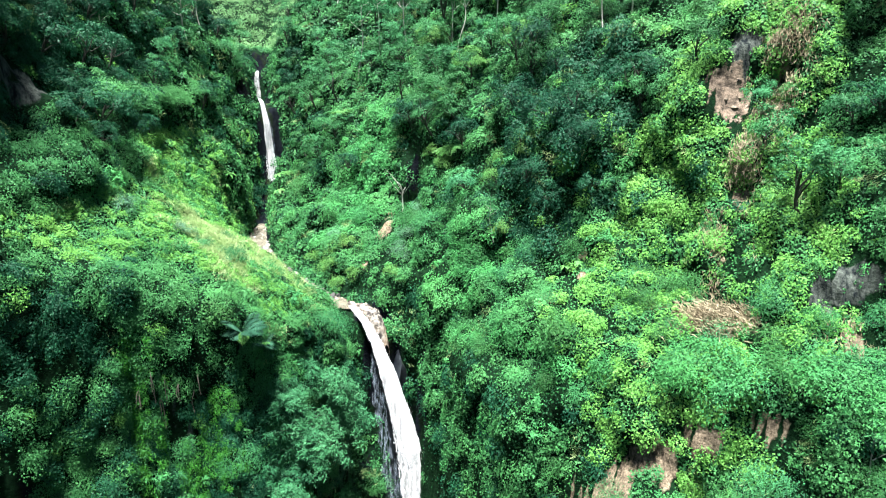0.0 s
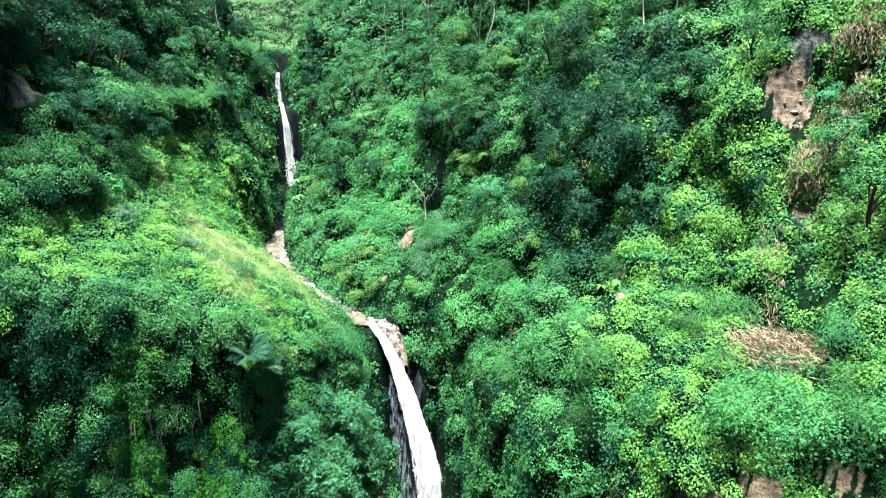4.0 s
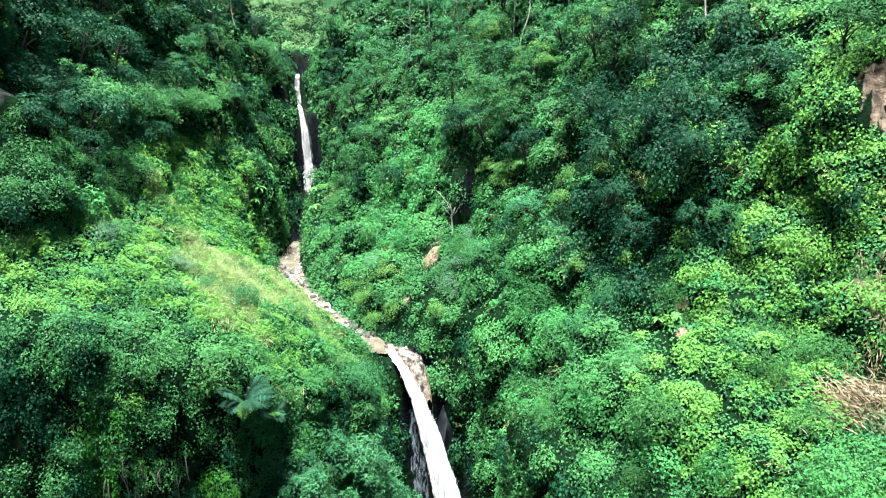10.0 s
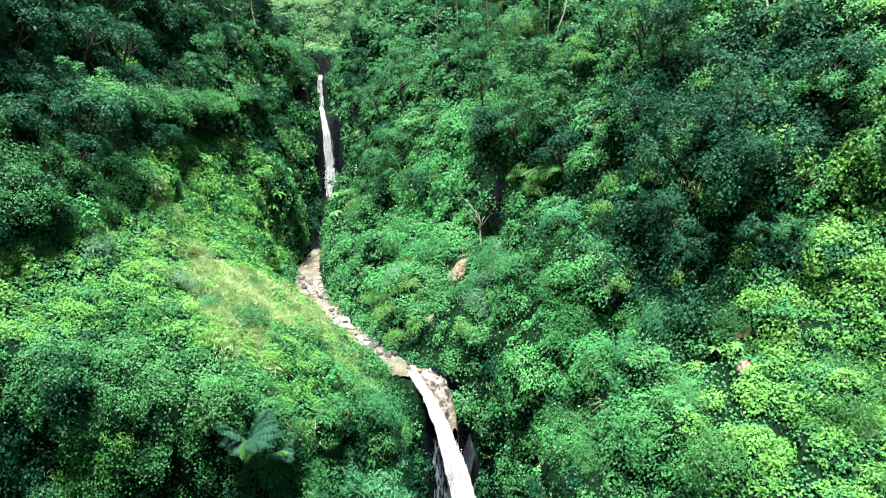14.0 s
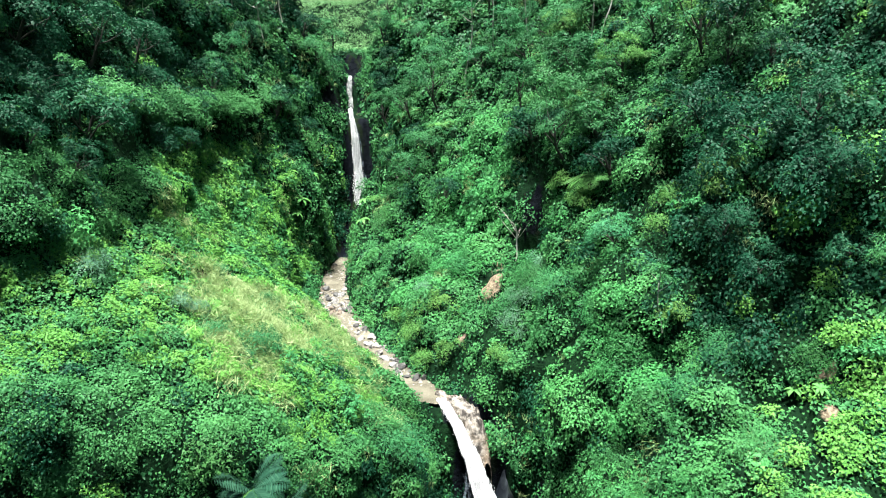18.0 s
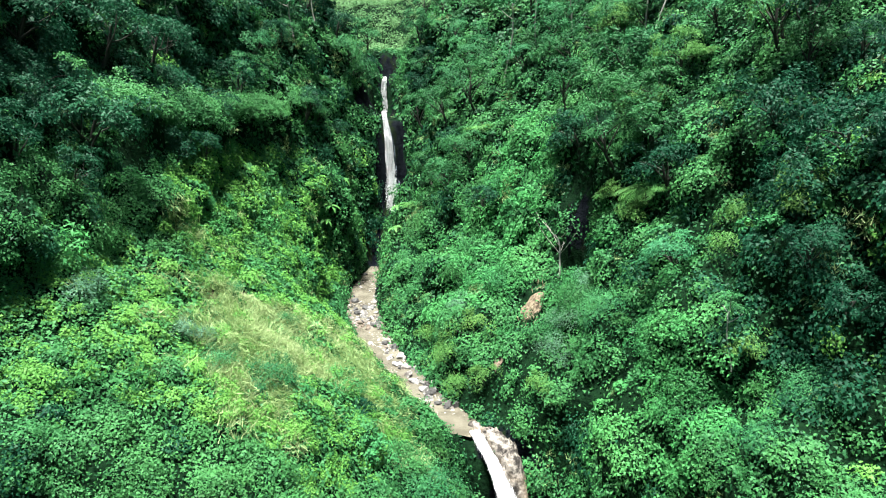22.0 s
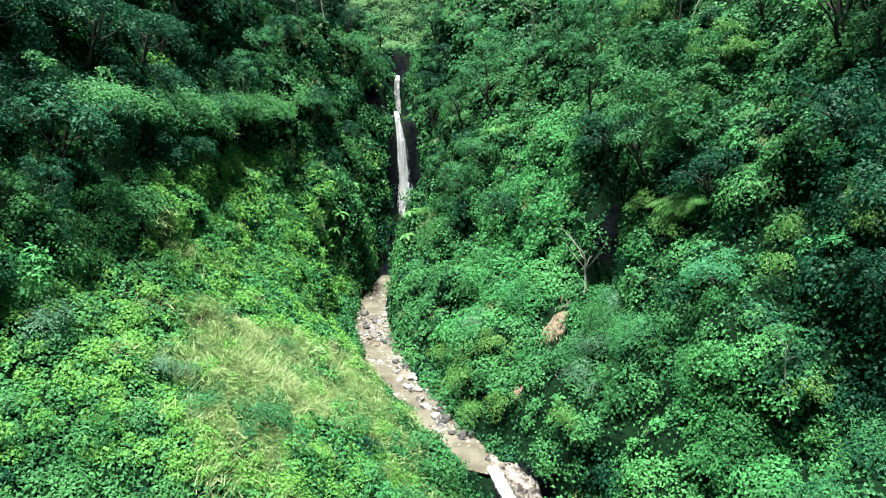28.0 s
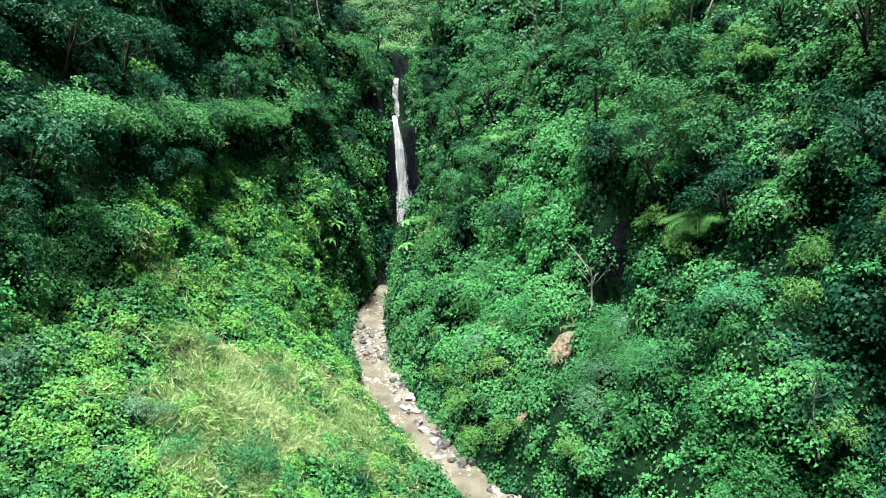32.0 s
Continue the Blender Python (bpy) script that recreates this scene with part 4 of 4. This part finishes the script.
def bare_tree(seed, height):
    g = np.random.default_rng(seed)
    ob = tagged(new("bare_tree"), "nearly leafless tree with pale forked branches", "tree")
    stem = bend((0, 0, -0.8), (0.4, 0.2, height * 0.5), 6, 0.2, seed)
    part("trunk", tube_arrays(stem, np.linspace(0.11, 0.07, 6)), M_BARK, ob, "pale bare trunk", True)
    for i in range(8):
        an = i * 0.79 + g.uniform(-0.3, 0.3)
        tip = stem[-1] + np.array([math.cos(an) * height * 0.4, math.sin(an) * height * 0.4, height * g.uniform(0.2, 0.5)])
        part("limb", tube_arrays(bend(stem[3 + i % 3], tip, 6, 0.2, seed + i), np.linspace(0.03, 0.008, 6), 5), M_BARK, ob, smooth=True)
    return ob


def shrub(seed, size, mat, name, label, group, clumps=8, per=85, leaf=0.23):
    g = np.random.default_rng(seed)
    ob = tagged(new(name), label, "shrub", group)
    c = g.normal(size=(clumps, 3)) * [size * 0.36, size * 0.36, size * 0.14] + [0, 0, size * 0.45]
    for i, q in enumerate(c[:3]):
        part("stem", tube_arrays(bend((0, 0, -0.6), q, 4, 0.08, seed + i), np.linspace(0.05, 0.02, 4), 4), M_WOOD, ob, smooth=True)
    part("foliage", clump_leaves(c, g.uniform(0.25, 0.42, clumps) * size, unit(c + Z * 0.6), per, leaf, low=-0.3, droop=0.4), mat, ob)
    return ob


def frond_arrays(length, width, rise, fall, leaflets, turn, mat_fold=0.1):
    """An arching frond: a midrib with paired leaflets."""
    t = np.linspace(0, 1, leaflets)
    rib = np.stack([length * t, 0 * t, rise * t - fall * t ** 2.2], -1)
    d = unit(np.gradient(rib, axis=0))
    w = width * np.sin(np.pi * np.clip(t * 0.86 + 0.12, 0, 1)) ** 0.8
    vs, parts = [], []
    for sgn in (-1, 1):
        tang = unit(0.45 * d + np.array([0, sgn * 1.0, -0.35]))
        c = rib + tang * (w * 0.5)[:, None]
        nrm = unit(np.cross(tang, np.cross(Z, tang)) + 0.05 * rng.normal(size=c.shape))
        parts.append(leaf_arrays(c, nrm, w * 1.05, 0.13, tang, 0.05))
    parts.append(tube_arrays(rib[::3], np.linspace(0.035, 0.008, len(rib[::3])), 4))
    v, f = joined(parts)
    c1, s1 = math.cos(turn), math.sin(turn)
    return v @ np.array([[c1, s1, 0], [-s1, c1, 0], [0, 0, 1]]), f


def tree_fern(seed, height, spread):
    g = np.random.default_rng(seed)
    ob = tagged(new("tree_fern"), "tree fern with a flat rosette of pale green arching fronds", "tree fern", "tree ferns")
    part("trunk", tube_arrays(bend((0, 0, -1), (0, 0, height), 6, 0.15, seed), np.linspace(0.14, 0.1, 6)), M_WOOD, ob, "dark fibrous trunk", True)
    for i in range(11):
        v, f = frond_arrays(spread * g.uniform(0.85, 1.1), spread * 0.36, spread * g.uniform(0.25, 0.42), spread * g.uniform(0.4, 0.6), 20, i * 0.571 + g.uniform(-0.15, 0.15))
        part("frond", (v + Z * height, f), M_FERN, ob)
    return ob


def palm(seed, height, spread):
    g = np.random.default_rng(seed)
    ob = tagged(new("palm"), "palm with long arching grey-green feather fronds", "palm")
    part("trunk", tube_arrays(bend((0, 0, -1), (0, 0, height), 6, 0.1, seed), np.linspace(0.22, 0.16, 6)), M_WOOD, ob, "dark ringed trunk", True)
    for i in range(13):
        steep = g.uniform(0.5, 1.5)
        v, f = frond_arrays(spread * g.uniform(0.8, 1.1), spread * 0.34, spread * steep, spread * g.uniform(0.55, 0.9), 26, i * 2.4)
        part("frond", (v + Z * height, f), M_PALM if i else M_FERN, ob, "" if i else "young yellow-green frond")
    return ob


def bamboo(seed, height, culms=13):
    g = np.random.default_rng(seed)
    ob = tagged(new("bamboo_clump"), "feathery bamboo clump with arching drooping culms", "bamboo", "bamboo clumps")
    for i in range(culms):
        an, reach = i * 2.4, height * g.uniform(0.35, 0.75)
        t = np.linspace(0, 1, 9)
        hgt = height * g.uniform(0.75, 1.1)
        line = np.stack([math.cos(an) * (0.3 + reach * t ** 1.8), math.sin(an) * (0.3 + reach * t ** 1.8), -0.8 + hgt * (1.55 * t - 0.75 * t ** 2.6)], -1)
        culm = part("culm", tube_arrays(line, np.linspace(0.05, 0.012, 9), 5), M_WOOD, ob, smooth=True)
        c = line[3:] + g.normal(size=(6, 3)) * 0.25 - Z * 0.2
        part("foliage", clump_leaves(c, np.full(6, 0.75), np.tile(Z, (6, 1)), 64, 0.34, low=-0.8, flat=0.8, aspect=0.3, droop=1.3), M_BAMBOO, culm)
    return ob


def rooted(i, sink=0.0, lean=0.35):
    """The turn and place of a plant at a ground face, leaning out from the slope."""
    up = unit(Z + lean * UP[i])
    q = Vector(Z).rotation_difference(Vector(up)).to_matrix().to_4x4()
    return Matrix.Translation(SITE[i] - UP[i] * sink) @ q @ Matrix.Rotation(rng.uniform(0, 6.28), 4, "Z")


def spread(weight, count, gap):
    """Faces for plants, no two nearer than gap metres."""
    chosen, kept = [], np.zeros((0, 3))
    for i in sites(weight, count * 6):
        if len(kept) == 0 or np.min(((kept - SITE[i]) ** 2).sum(1)) > gap * gap:
            chosen.append(i)
            kept = np.vstack([kept, SITE[i]])
            if len(chosen) == count:
                break
    return chosen


def nearest(x, y, z):
    return int(np.argmin((sx - x) ** 2 + (sy - y) ** 2 + (sz - z) ** 2))


def plant_all(makers, weight, count, gap, lo, hi, sink=0.2, lean=0.35):
    first = [None] * len(makers)
    for n, i in enumerate(spread(weight, count, gap)):
        v = n % len(makers)
        m = rooted(i, sink, lean) @ Matrix.Scale(rng.uniform(lo, hi), 4)
        if first[v] is None:
            first[v] = makers[v]()
            first[v].matrix_basis = m
        else:
            copy_thing(first[v], m)


def plant_at(make, x, y, z, size=1.0, lean=0.2, sink=0.2):
    i = nearest(x, y, z)
    ob = make()
    ob.matrix_basis = rooted(i, sink, lean) @ Matrix.Scale(size, 4)
    return ob


clear = np.clip(BEDWAY / 5 - 0.6, 0, 1) * (UP[:, 2] > 0.12)
wood = np.where(EAST, step(sz, 11, 20), step(sz, 21, 28)) * clear * (1 - 0.7 * bright)
# where trees take the leaves that have shade in their colour
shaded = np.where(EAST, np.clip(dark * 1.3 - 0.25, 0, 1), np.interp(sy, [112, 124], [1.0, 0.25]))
plant_all([lambda: broadleaf_tree(101, 5.6, 5.2), lambda: broadleaf_tree(102, 6.4, 6.0, layered=True), lambda: broadleaf_tree(103, 4.6, 4.6, clumps=18),
           lambda: broadleaf_tree(104, 5.4, 6.4, layered=True, clumps=24), lambda: broadleaf_tree(105, 6.0, 4.6)], wood * (1 - shaded) + 1e-9, 165, 3.3, 0.7, 1.25)
GLOOM = "broadleaf tree with drooping foliage on the shaded wall, the shade put into its dark green"
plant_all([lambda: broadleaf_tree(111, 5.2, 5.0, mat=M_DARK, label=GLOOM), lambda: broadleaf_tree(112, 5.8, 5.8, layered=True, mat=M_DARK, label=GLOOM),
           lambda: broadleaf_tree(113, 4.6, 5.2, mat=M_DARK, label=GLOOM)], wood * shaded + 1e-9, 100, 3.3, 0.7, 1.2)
plant_all([lambda: slender_tree(201, 6.5), lambda: slender_tree(202, 8.0), lambda: slender_tree(203, 7.2)],
          np.where(EAST, step(sz, 30, 36), step(sz, 31, 34)) * clear + 1e-9, 40, 3.0, 1.1, 1.5, lean=0.0)
scrubby = clear * (1 - 0.85 * grassy) * (1 - 0.6 * np.where(EAST, dark, 0)) * np.where(EAST | (sz < 22), 1.0, 0.5)
plant_all([lambda: shrub(301, 2.4, M_SHRUB, "shrub", "rounded leafy green shrub on the gorge slope", "shrubs on the slopes"),
           lambda: shrub(302, 3.0, M_SHRUB, "shrub", "wide leafy green shrub on the gorge slope", "shrubs on the slopes", 10),
           lambda: shrub(303, 2.0, M_SHRUB, "shrub", "small dense green shrub on the gorge slope", "shrubs on the slopes", 7)], scrubby + 1e-9, 330, 2.2, 0.6, 1.15)

plant_all([lambda: shrub(321, 4.6, M_SHRUB, "thicket", "large rounded green thicket on the lower slope", "thickets", 24, 130, 0.22),
           lambda: shrub(322, 5.4, M_TREE, "thicket", "large dark rounded thicket on the lower slope", "thickets", 28, 130, 0.22)],
          np.where(EAST & (sz > -18) & (sz < 13), 1.0, 0) * clear + np.where(~EAST & (UP[:, 2] < 0.5) & (sz < 14), 0.7, 0) * clear + 1e-9, 52, 4.3, 0.6, 1.05, 0.8, 0.5)

# plants that stand out one by one
for x, y, z, sz_, hh in [(3.0, 99.6, 22.3, 1.2, 1.3), (-2.1, 102.9, 21.4, 0.55, 0.8), (6.2, 107, 35.6, 0.9, 2.2), (6.6, 99.0, 26.5, 0.6, 0.8), (12.0, 93.0, 31.0, 0.7, 1.0), (-21, 126, 29, 0.8, 1.0), (-33.5, 136, 17, 0.8, 1.0)]:
    plant_at(lambda: tree_fern(int(400 + y), hh, 2.9), x, y, z, sz_, 0.3)
plant_at(lambda: palm(451, 1.8, 3.0), -21.1, 64.2, 4.4, 0.85, 0.35, -0.2)
plant_at(lambda: palm(452, 1.4, 2.6), -19.8, 65.4, 2.0, 0.7, 0.35, -0.1)
for x, y, z, q in [(-14.8, 71.5, -6.0, 1.0), (-17.4, 67.2, -9.5, 1.1), (-15.4, 69.0, -13.0, 1.1), (-13.6, 75.0, -9.5, 0.8), (-20.0, 65.0, -14.0, 1.0), (-19.0, 67.6, -2.5, 0.75), (-16.2, 71.4, -4.6, 1.0), (-14.0, 73.0, -11.4, 1.1), (-12.8, 78.5, -12.5, 0.9), (-17.2, 68.5, -12.0, 1.1)]:
    plant_at(lambda: bamboo(int(500 - 10 * z), 5.2), x, y, z, q, 0.7, -0.4)
for x, y, z, q in [(26.7, 57.2, 3.6, 1.0), (29.5, 56.2, 3.2, 0.9), (24.0, 58.5, 2.6, 0.9), (34.9, 51.8, 4.2, 1.0), (38.5, 49.5, 4.0, 0.9), (31.5, 54.8, 4.0, 0.8)]:
    plant_at(lambda: shrub(int(600 + 10 * x), 5.0, M_SHRUB, "thicket", "dense rounded green thicket on the lower slope", "thickets", 26, 130, 0.25), x, y, z, q, 0.4, 0.5)
plant_at(lambda: slender_tree(620, 6.5), 37.0, 48.8, -3.4, 1.0, 0.0)
for x, y, z, q in [(5.3, 107.5, 32.6, 0.95), (1.4, 101.6, 28.4, 0.75), (12.0, 97.4, 36.8, 0.9), (-1.1, 122.2, 37.6, 1.0)]:
    plant_at(lambda: broadleaf_tree(int(630 + x), 5.5, 5.4, leaf=0.18, per=190, mat=M_YELLOW, label="pale yellow-green tree with a light feathery crown"), x, y, z, q, 0.3, -0.6)
plant_at(lambda: bare_tree(640, 6.5), -6.7, 106.2, 12.4, 1.1, 0.1, -0.6)
plant_at(lambda: slender_tree(643, 6.0), 6.8, 82.3, 13.0, 0.8, 0.0, -0.5)
for x, y, z, q in [(-16.8, 136.6, 35.7, 1.9), (-12.6, 140.6, 40.0, 1.6), (-6.9, 135.7, 40.4, 1.6), (2.3, 117.7, 39.4, 1.4), (3.4, 117.2, 39.4, 1.5)]:
    plant_at(lambda: slender_tree(int(660 + x), 7.0), x, y, z, q, 0.0, -1.2)
for x, y, z, q in [(-16.4, 99.4, 3.7, 1.0), (-16.8, 97.2, 1.3, 0.9), (-15.5, 100.8, 5.9, 1.1), (-19.5, 104.2, 3.4, 0.9), (-12.9, 95.2, 3.3, 0.8), (-18.0, 100.6, 3.0, 0.8), (-7.8, 90.6, 4.4, 0.7), (-21.5, 106.0, 3.2, 0.8)]:
    plant_at(lambda: shrub(int(660 + 10 * q + x), 2.6, M_YELLOW, "shrub", "yellowing leafy shrub on the bank of the stream", "shrubs on the slopes", 10, 130, 0.19), x, y, z, q, 0.3, -0.3)
for x, y, z, q in [(8.3, 89.4, 19.4, 0.9), (7.2, 83.0, 12.9, 0.7), (11.5, 86.3, 22.1, 0.9), (-1.4, 100.9, 22.1, 0.8), (1.1, 98.6, 20.1, 0.9), (8.7, 91.0, 22.1, 0.8), (11.6, 86.1, 25.4, 0.8)]:
    plant_at(lambda: shrub(int(860 + 10 * q + x + z), 2.6, M_YELLOW, "shrub", "lime-green leafy shrub jutting from the dark cliff", "shrubs on the slopes", 10, 130, 0.19), x, y, z, q, 0.7, -0.5)
for x, y, z, q in [(-30.3, 70.1, 15.6, 0.55), (-29.6, 71.4, 15.0, 0.5), (-34.2, 67.5, 18.6, 0.8), (-18.2, 105.0, 7.2, 0.8), (-3.3, 98.3, 12.5, 1.0), (-5.9, 94.4, 6.7, 1.0), (-4.6, 96.5, 9.6, 0.9)]:
    plant_at(lambda: shrub(int(960 + 10 * q + x + z), 2.8, M_GREY, "shrub", "grey-green feathery shrub among greener growth", "shrubs on the slopes", 12, 150, 0.16), x, y, z, q, 0.3, 0.2)
for x, y, z, q in [(-26.3, 73.1, 11.2, 0.8), (-27.6, 70.4, 13.2, 0.6), (-32.0, 80.0, 15.4, 0.5), (-29.4, 84.4, 11.6, 0.5)]:
    plant_at(lambda: shrub(int(1060 + 10 * q + x + z), 3.0, M_TREE, "shrub", "dark green bush in the tall grass", "shrubs on the slopes", 14, 170, 0.16), x, y, z, q, 0.3, 0.1)

# the heap of dry cut brush on the lower slope
hc = np.array([28.7, 63.0, 8.0])
hn = 4600
hu = rng.normal(size=(hn, 3)) * [2.5, 1.25, 0.45]
hp = hc + hu @ np.array([[0.9, -0.42, 0.12], [0.42, 0.8, 0.38], [-0.1, -0.3, 0.95]])
hd = unit(np.array([0.55, -0.6, -0.35]) + 0.5 * rng.normal(size=(hn, 3)))
harr = leaf_arrays(hp, np.cross(hd, rng.normal(size=(hn, 3))), rng.uniform(0.5, 1.5, hn), 0.09, hd)
tagged(new("dry_brush_heap", mesh_from("dry_brush_heap", *harr, M_DRY)), "heap of dry tan cut brush on the slope", "brush", kind="stuff")
# dry hanging growth round the rock scar
di = sites(np.clip(bump_at(38.0, 73.6, 2.0, 1.6) * (sz > 24) + bump_at(36.3, 72.6, 1.3, 1.8) * (sz > 20) + bump_at(33.4, 70.4, 0.9, 2.0) + bump_at(30.2, 68.4, 0.8, 1.8) + 0.6 * bump_at(37.6, 54.9, 1.6, 1.6) + 0.5 * bump_at(-9.5, 101.4, 1.1, 1.4), 0, 1) * EAST + 1e-9, 800)
dc = np.repeat(SITE[di] + UP[di] * 0.3, 9, 0) + rng.normal(size=(800 * 9, 3)) * 0.4
dd = unit(np.array([-0.2, -0.35, -1.0]) + 0.45 * rng.normal(size=dc.shape))
darr = leaf_arrays(dc, np.cross(dd, rng.normal(size=dc.shape)), rng.uniform(0.4, 1.1, len(dc)), 0.09, dd)
tagged(new("dry_hanging_grass", mesh_from("dry_hanging_grass", *darr, M_DRY)), "dry tan grass hanging round the rock scar", "grass", kind="stuff")

# the far hillside above the head of the gorge, its leaves paled for haze
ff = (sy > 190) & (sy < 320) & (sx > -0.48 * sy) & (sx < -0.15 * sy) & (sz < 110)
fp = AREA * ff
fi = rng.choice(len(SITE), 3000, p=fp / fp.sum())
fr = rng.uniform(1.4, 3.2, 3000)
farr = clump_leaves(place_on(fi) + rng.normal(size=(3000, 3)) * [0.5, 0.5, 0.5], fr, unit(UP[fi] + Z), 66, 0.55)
tagged(new("far_woods", mesh_from("far_woods", *farr, M_FAR)), "light green wooded hillside beyond the gorge, paled further for haze", "woods", kind="stuff")

# broken ledges of the rock scar
scar = tagged(new("rock_scar"), "broken tan and grey rock ledges of a slide scar", "rock")
for i in range(34):
    f = nearest(33.6 + rng.normal() * 2.0, 75.2 + rng.normal() * 1.6, 31.8 + rng.normal() * 2.6)
    q = rng.uniform(0.4, 0.9)
    block = part("block", stone_arrays(10, 14, (1.2 * q, 0.7 * q, 0.5 * q), 0.25, 900 + i), M_SCAR if i % 3 else M_ROCK, scar)
    block.matrix_basis = pose(*(SITE[f] - UP[f] * 0.4), rng.uniform(-10, 10), rng.uniform(-10, 10), -40 + rng.uniform(-20, 20))

# bright mossy creepers and hanging roots on the front cliff
mossy = sum(q * np.exp(-(((sx - x) / 1.2) ** 2 + ((sy - y) / 1.8) ** 2 + ((sz - z) / h) ** 2))
            for x, y, z, h, q in [(-30.2, 58.1, 4.1, 1.7, 1.0), (-29.7, 57.9, -3.0, 2.2, 0.8), (-23.7, 61.6, -5.2, 3.0, 1.0), (-26.0, 59.4, -7.7, 2.5, 1.0)])
mo = sites(mossy + 1e-12, 280)
marr = clump_leaves(place_on(mo) + UP[mo] * 0.75, rng.uniform(0.3, 0.7, 280), unit(UP[mo] + 0.5 * Z), 60, 0.15, droop=1.0, hang=0.8)
tagged(new("moss_curtain", mesh_from("moss_curtain", *marr, M_MOSS)), "lime-green moss and creepers on the wet cliff", "moss", kind="stuff")
for i in range(16):
    f = nearest(-30.5 + rng.normal() * 2.0 + 0.25 * i, 56.5 + 0.2 * i, 3.0 + rng.normal() * 0.8)
    top = SITE[f] + UP[f] * 1.0
    root = new("hanging_root", mesh_from("hanging_root", *tube_arrays(bend((0, 0, 0), (rng.normal() * 0.2, rng.normal() * 0.2, -rng.uniform(1.6, 3.6)), 6, 0.12, 700 + i), np.linspace(0.05, 0.015, 6), 5), M_ROOT, True))
    root.matrix_basis = Matrix.Translation(top)
    tagged(root, "pale hanging root on the wet cliff face", "root", "hanging roots")


def large_leaf_plant(seed, size):
    """A rosette of broad arching leaves, each a bent blade."""
    g = np.random.default_rng(seed)
    ob = tagged(new("large_leaf_plant"), "plant with broad arching pale-green leaves", "plant", "large-leaved plants")
    part("stem", tube_arrays(bend((0, 0, -0.5), (0, 0, size * 0.5), 5, 0.05, seed), np.linspace(0.08, 0.05, 5), 6), M_FERN, ob, smooth=True)
    for i in range(9):
        t, v = np.meshgrid(np.linspace(0, 1, 7), np.linspace(-1, 1, 5), indexing="ij")
        long, wide = size * g.uniform(0.7, 1.1), size * 0.17
        w = wide * np.sin(np.pi * np.clip(t * 0.93 + 0.06, 0, 1)) ** 0.6
        xyz = np.stack([long * t, v * w, size * 0.5 + long * (g.uniform(0.5, 0.9) * t - 0.85 * t ** 2) + 0.25 * np.abs(v) * w], -1).reshape(-1, 3)
        an = i * 2.4 + g.uniform(-0.3, 0.3)
        c1, s1 = math.cos(an), math.sin(an)
        ii = np.arange(35).reshape(7, 5)
        f = np.stack([ii[:-1, :-1], ii[1:, :-1], ii[1:, 1:], ii[:-1, 1:]], -1).reshape(-1, 4)
        part("leaf", (xyz @ np.array([[c1, s1, 0], [-s1, c1, 0], [0, 0, 1]]), f), M_FERN, ob, smooth=True)
    return ob


first_leafy = plant_at(lambda: large_leaf_plant(720, 1.7), -43.6, 126, 16.0, 1.0, 0.6, -0.4)
for x, y, z, q in [(-43.8, 129, 14.0, 1.1), (-43.4, 123.5, 13.0, 0.9), (-44.4, 131, 19, 1.0), (-35.8, 136, 15, 1.0), (-34.5, 132.5, 13.0, 0.9), (15.0, 76.0, 9.6, 0.45), (17.0, 75.8, 9.4, 0.45), (-42.5, 118, 12.0, 0.9)]:
    copy_thing(first_leafy, rooted(nearest(x, y, z), -0.4, 0.6) @ Matrix.Scale(q, 4))
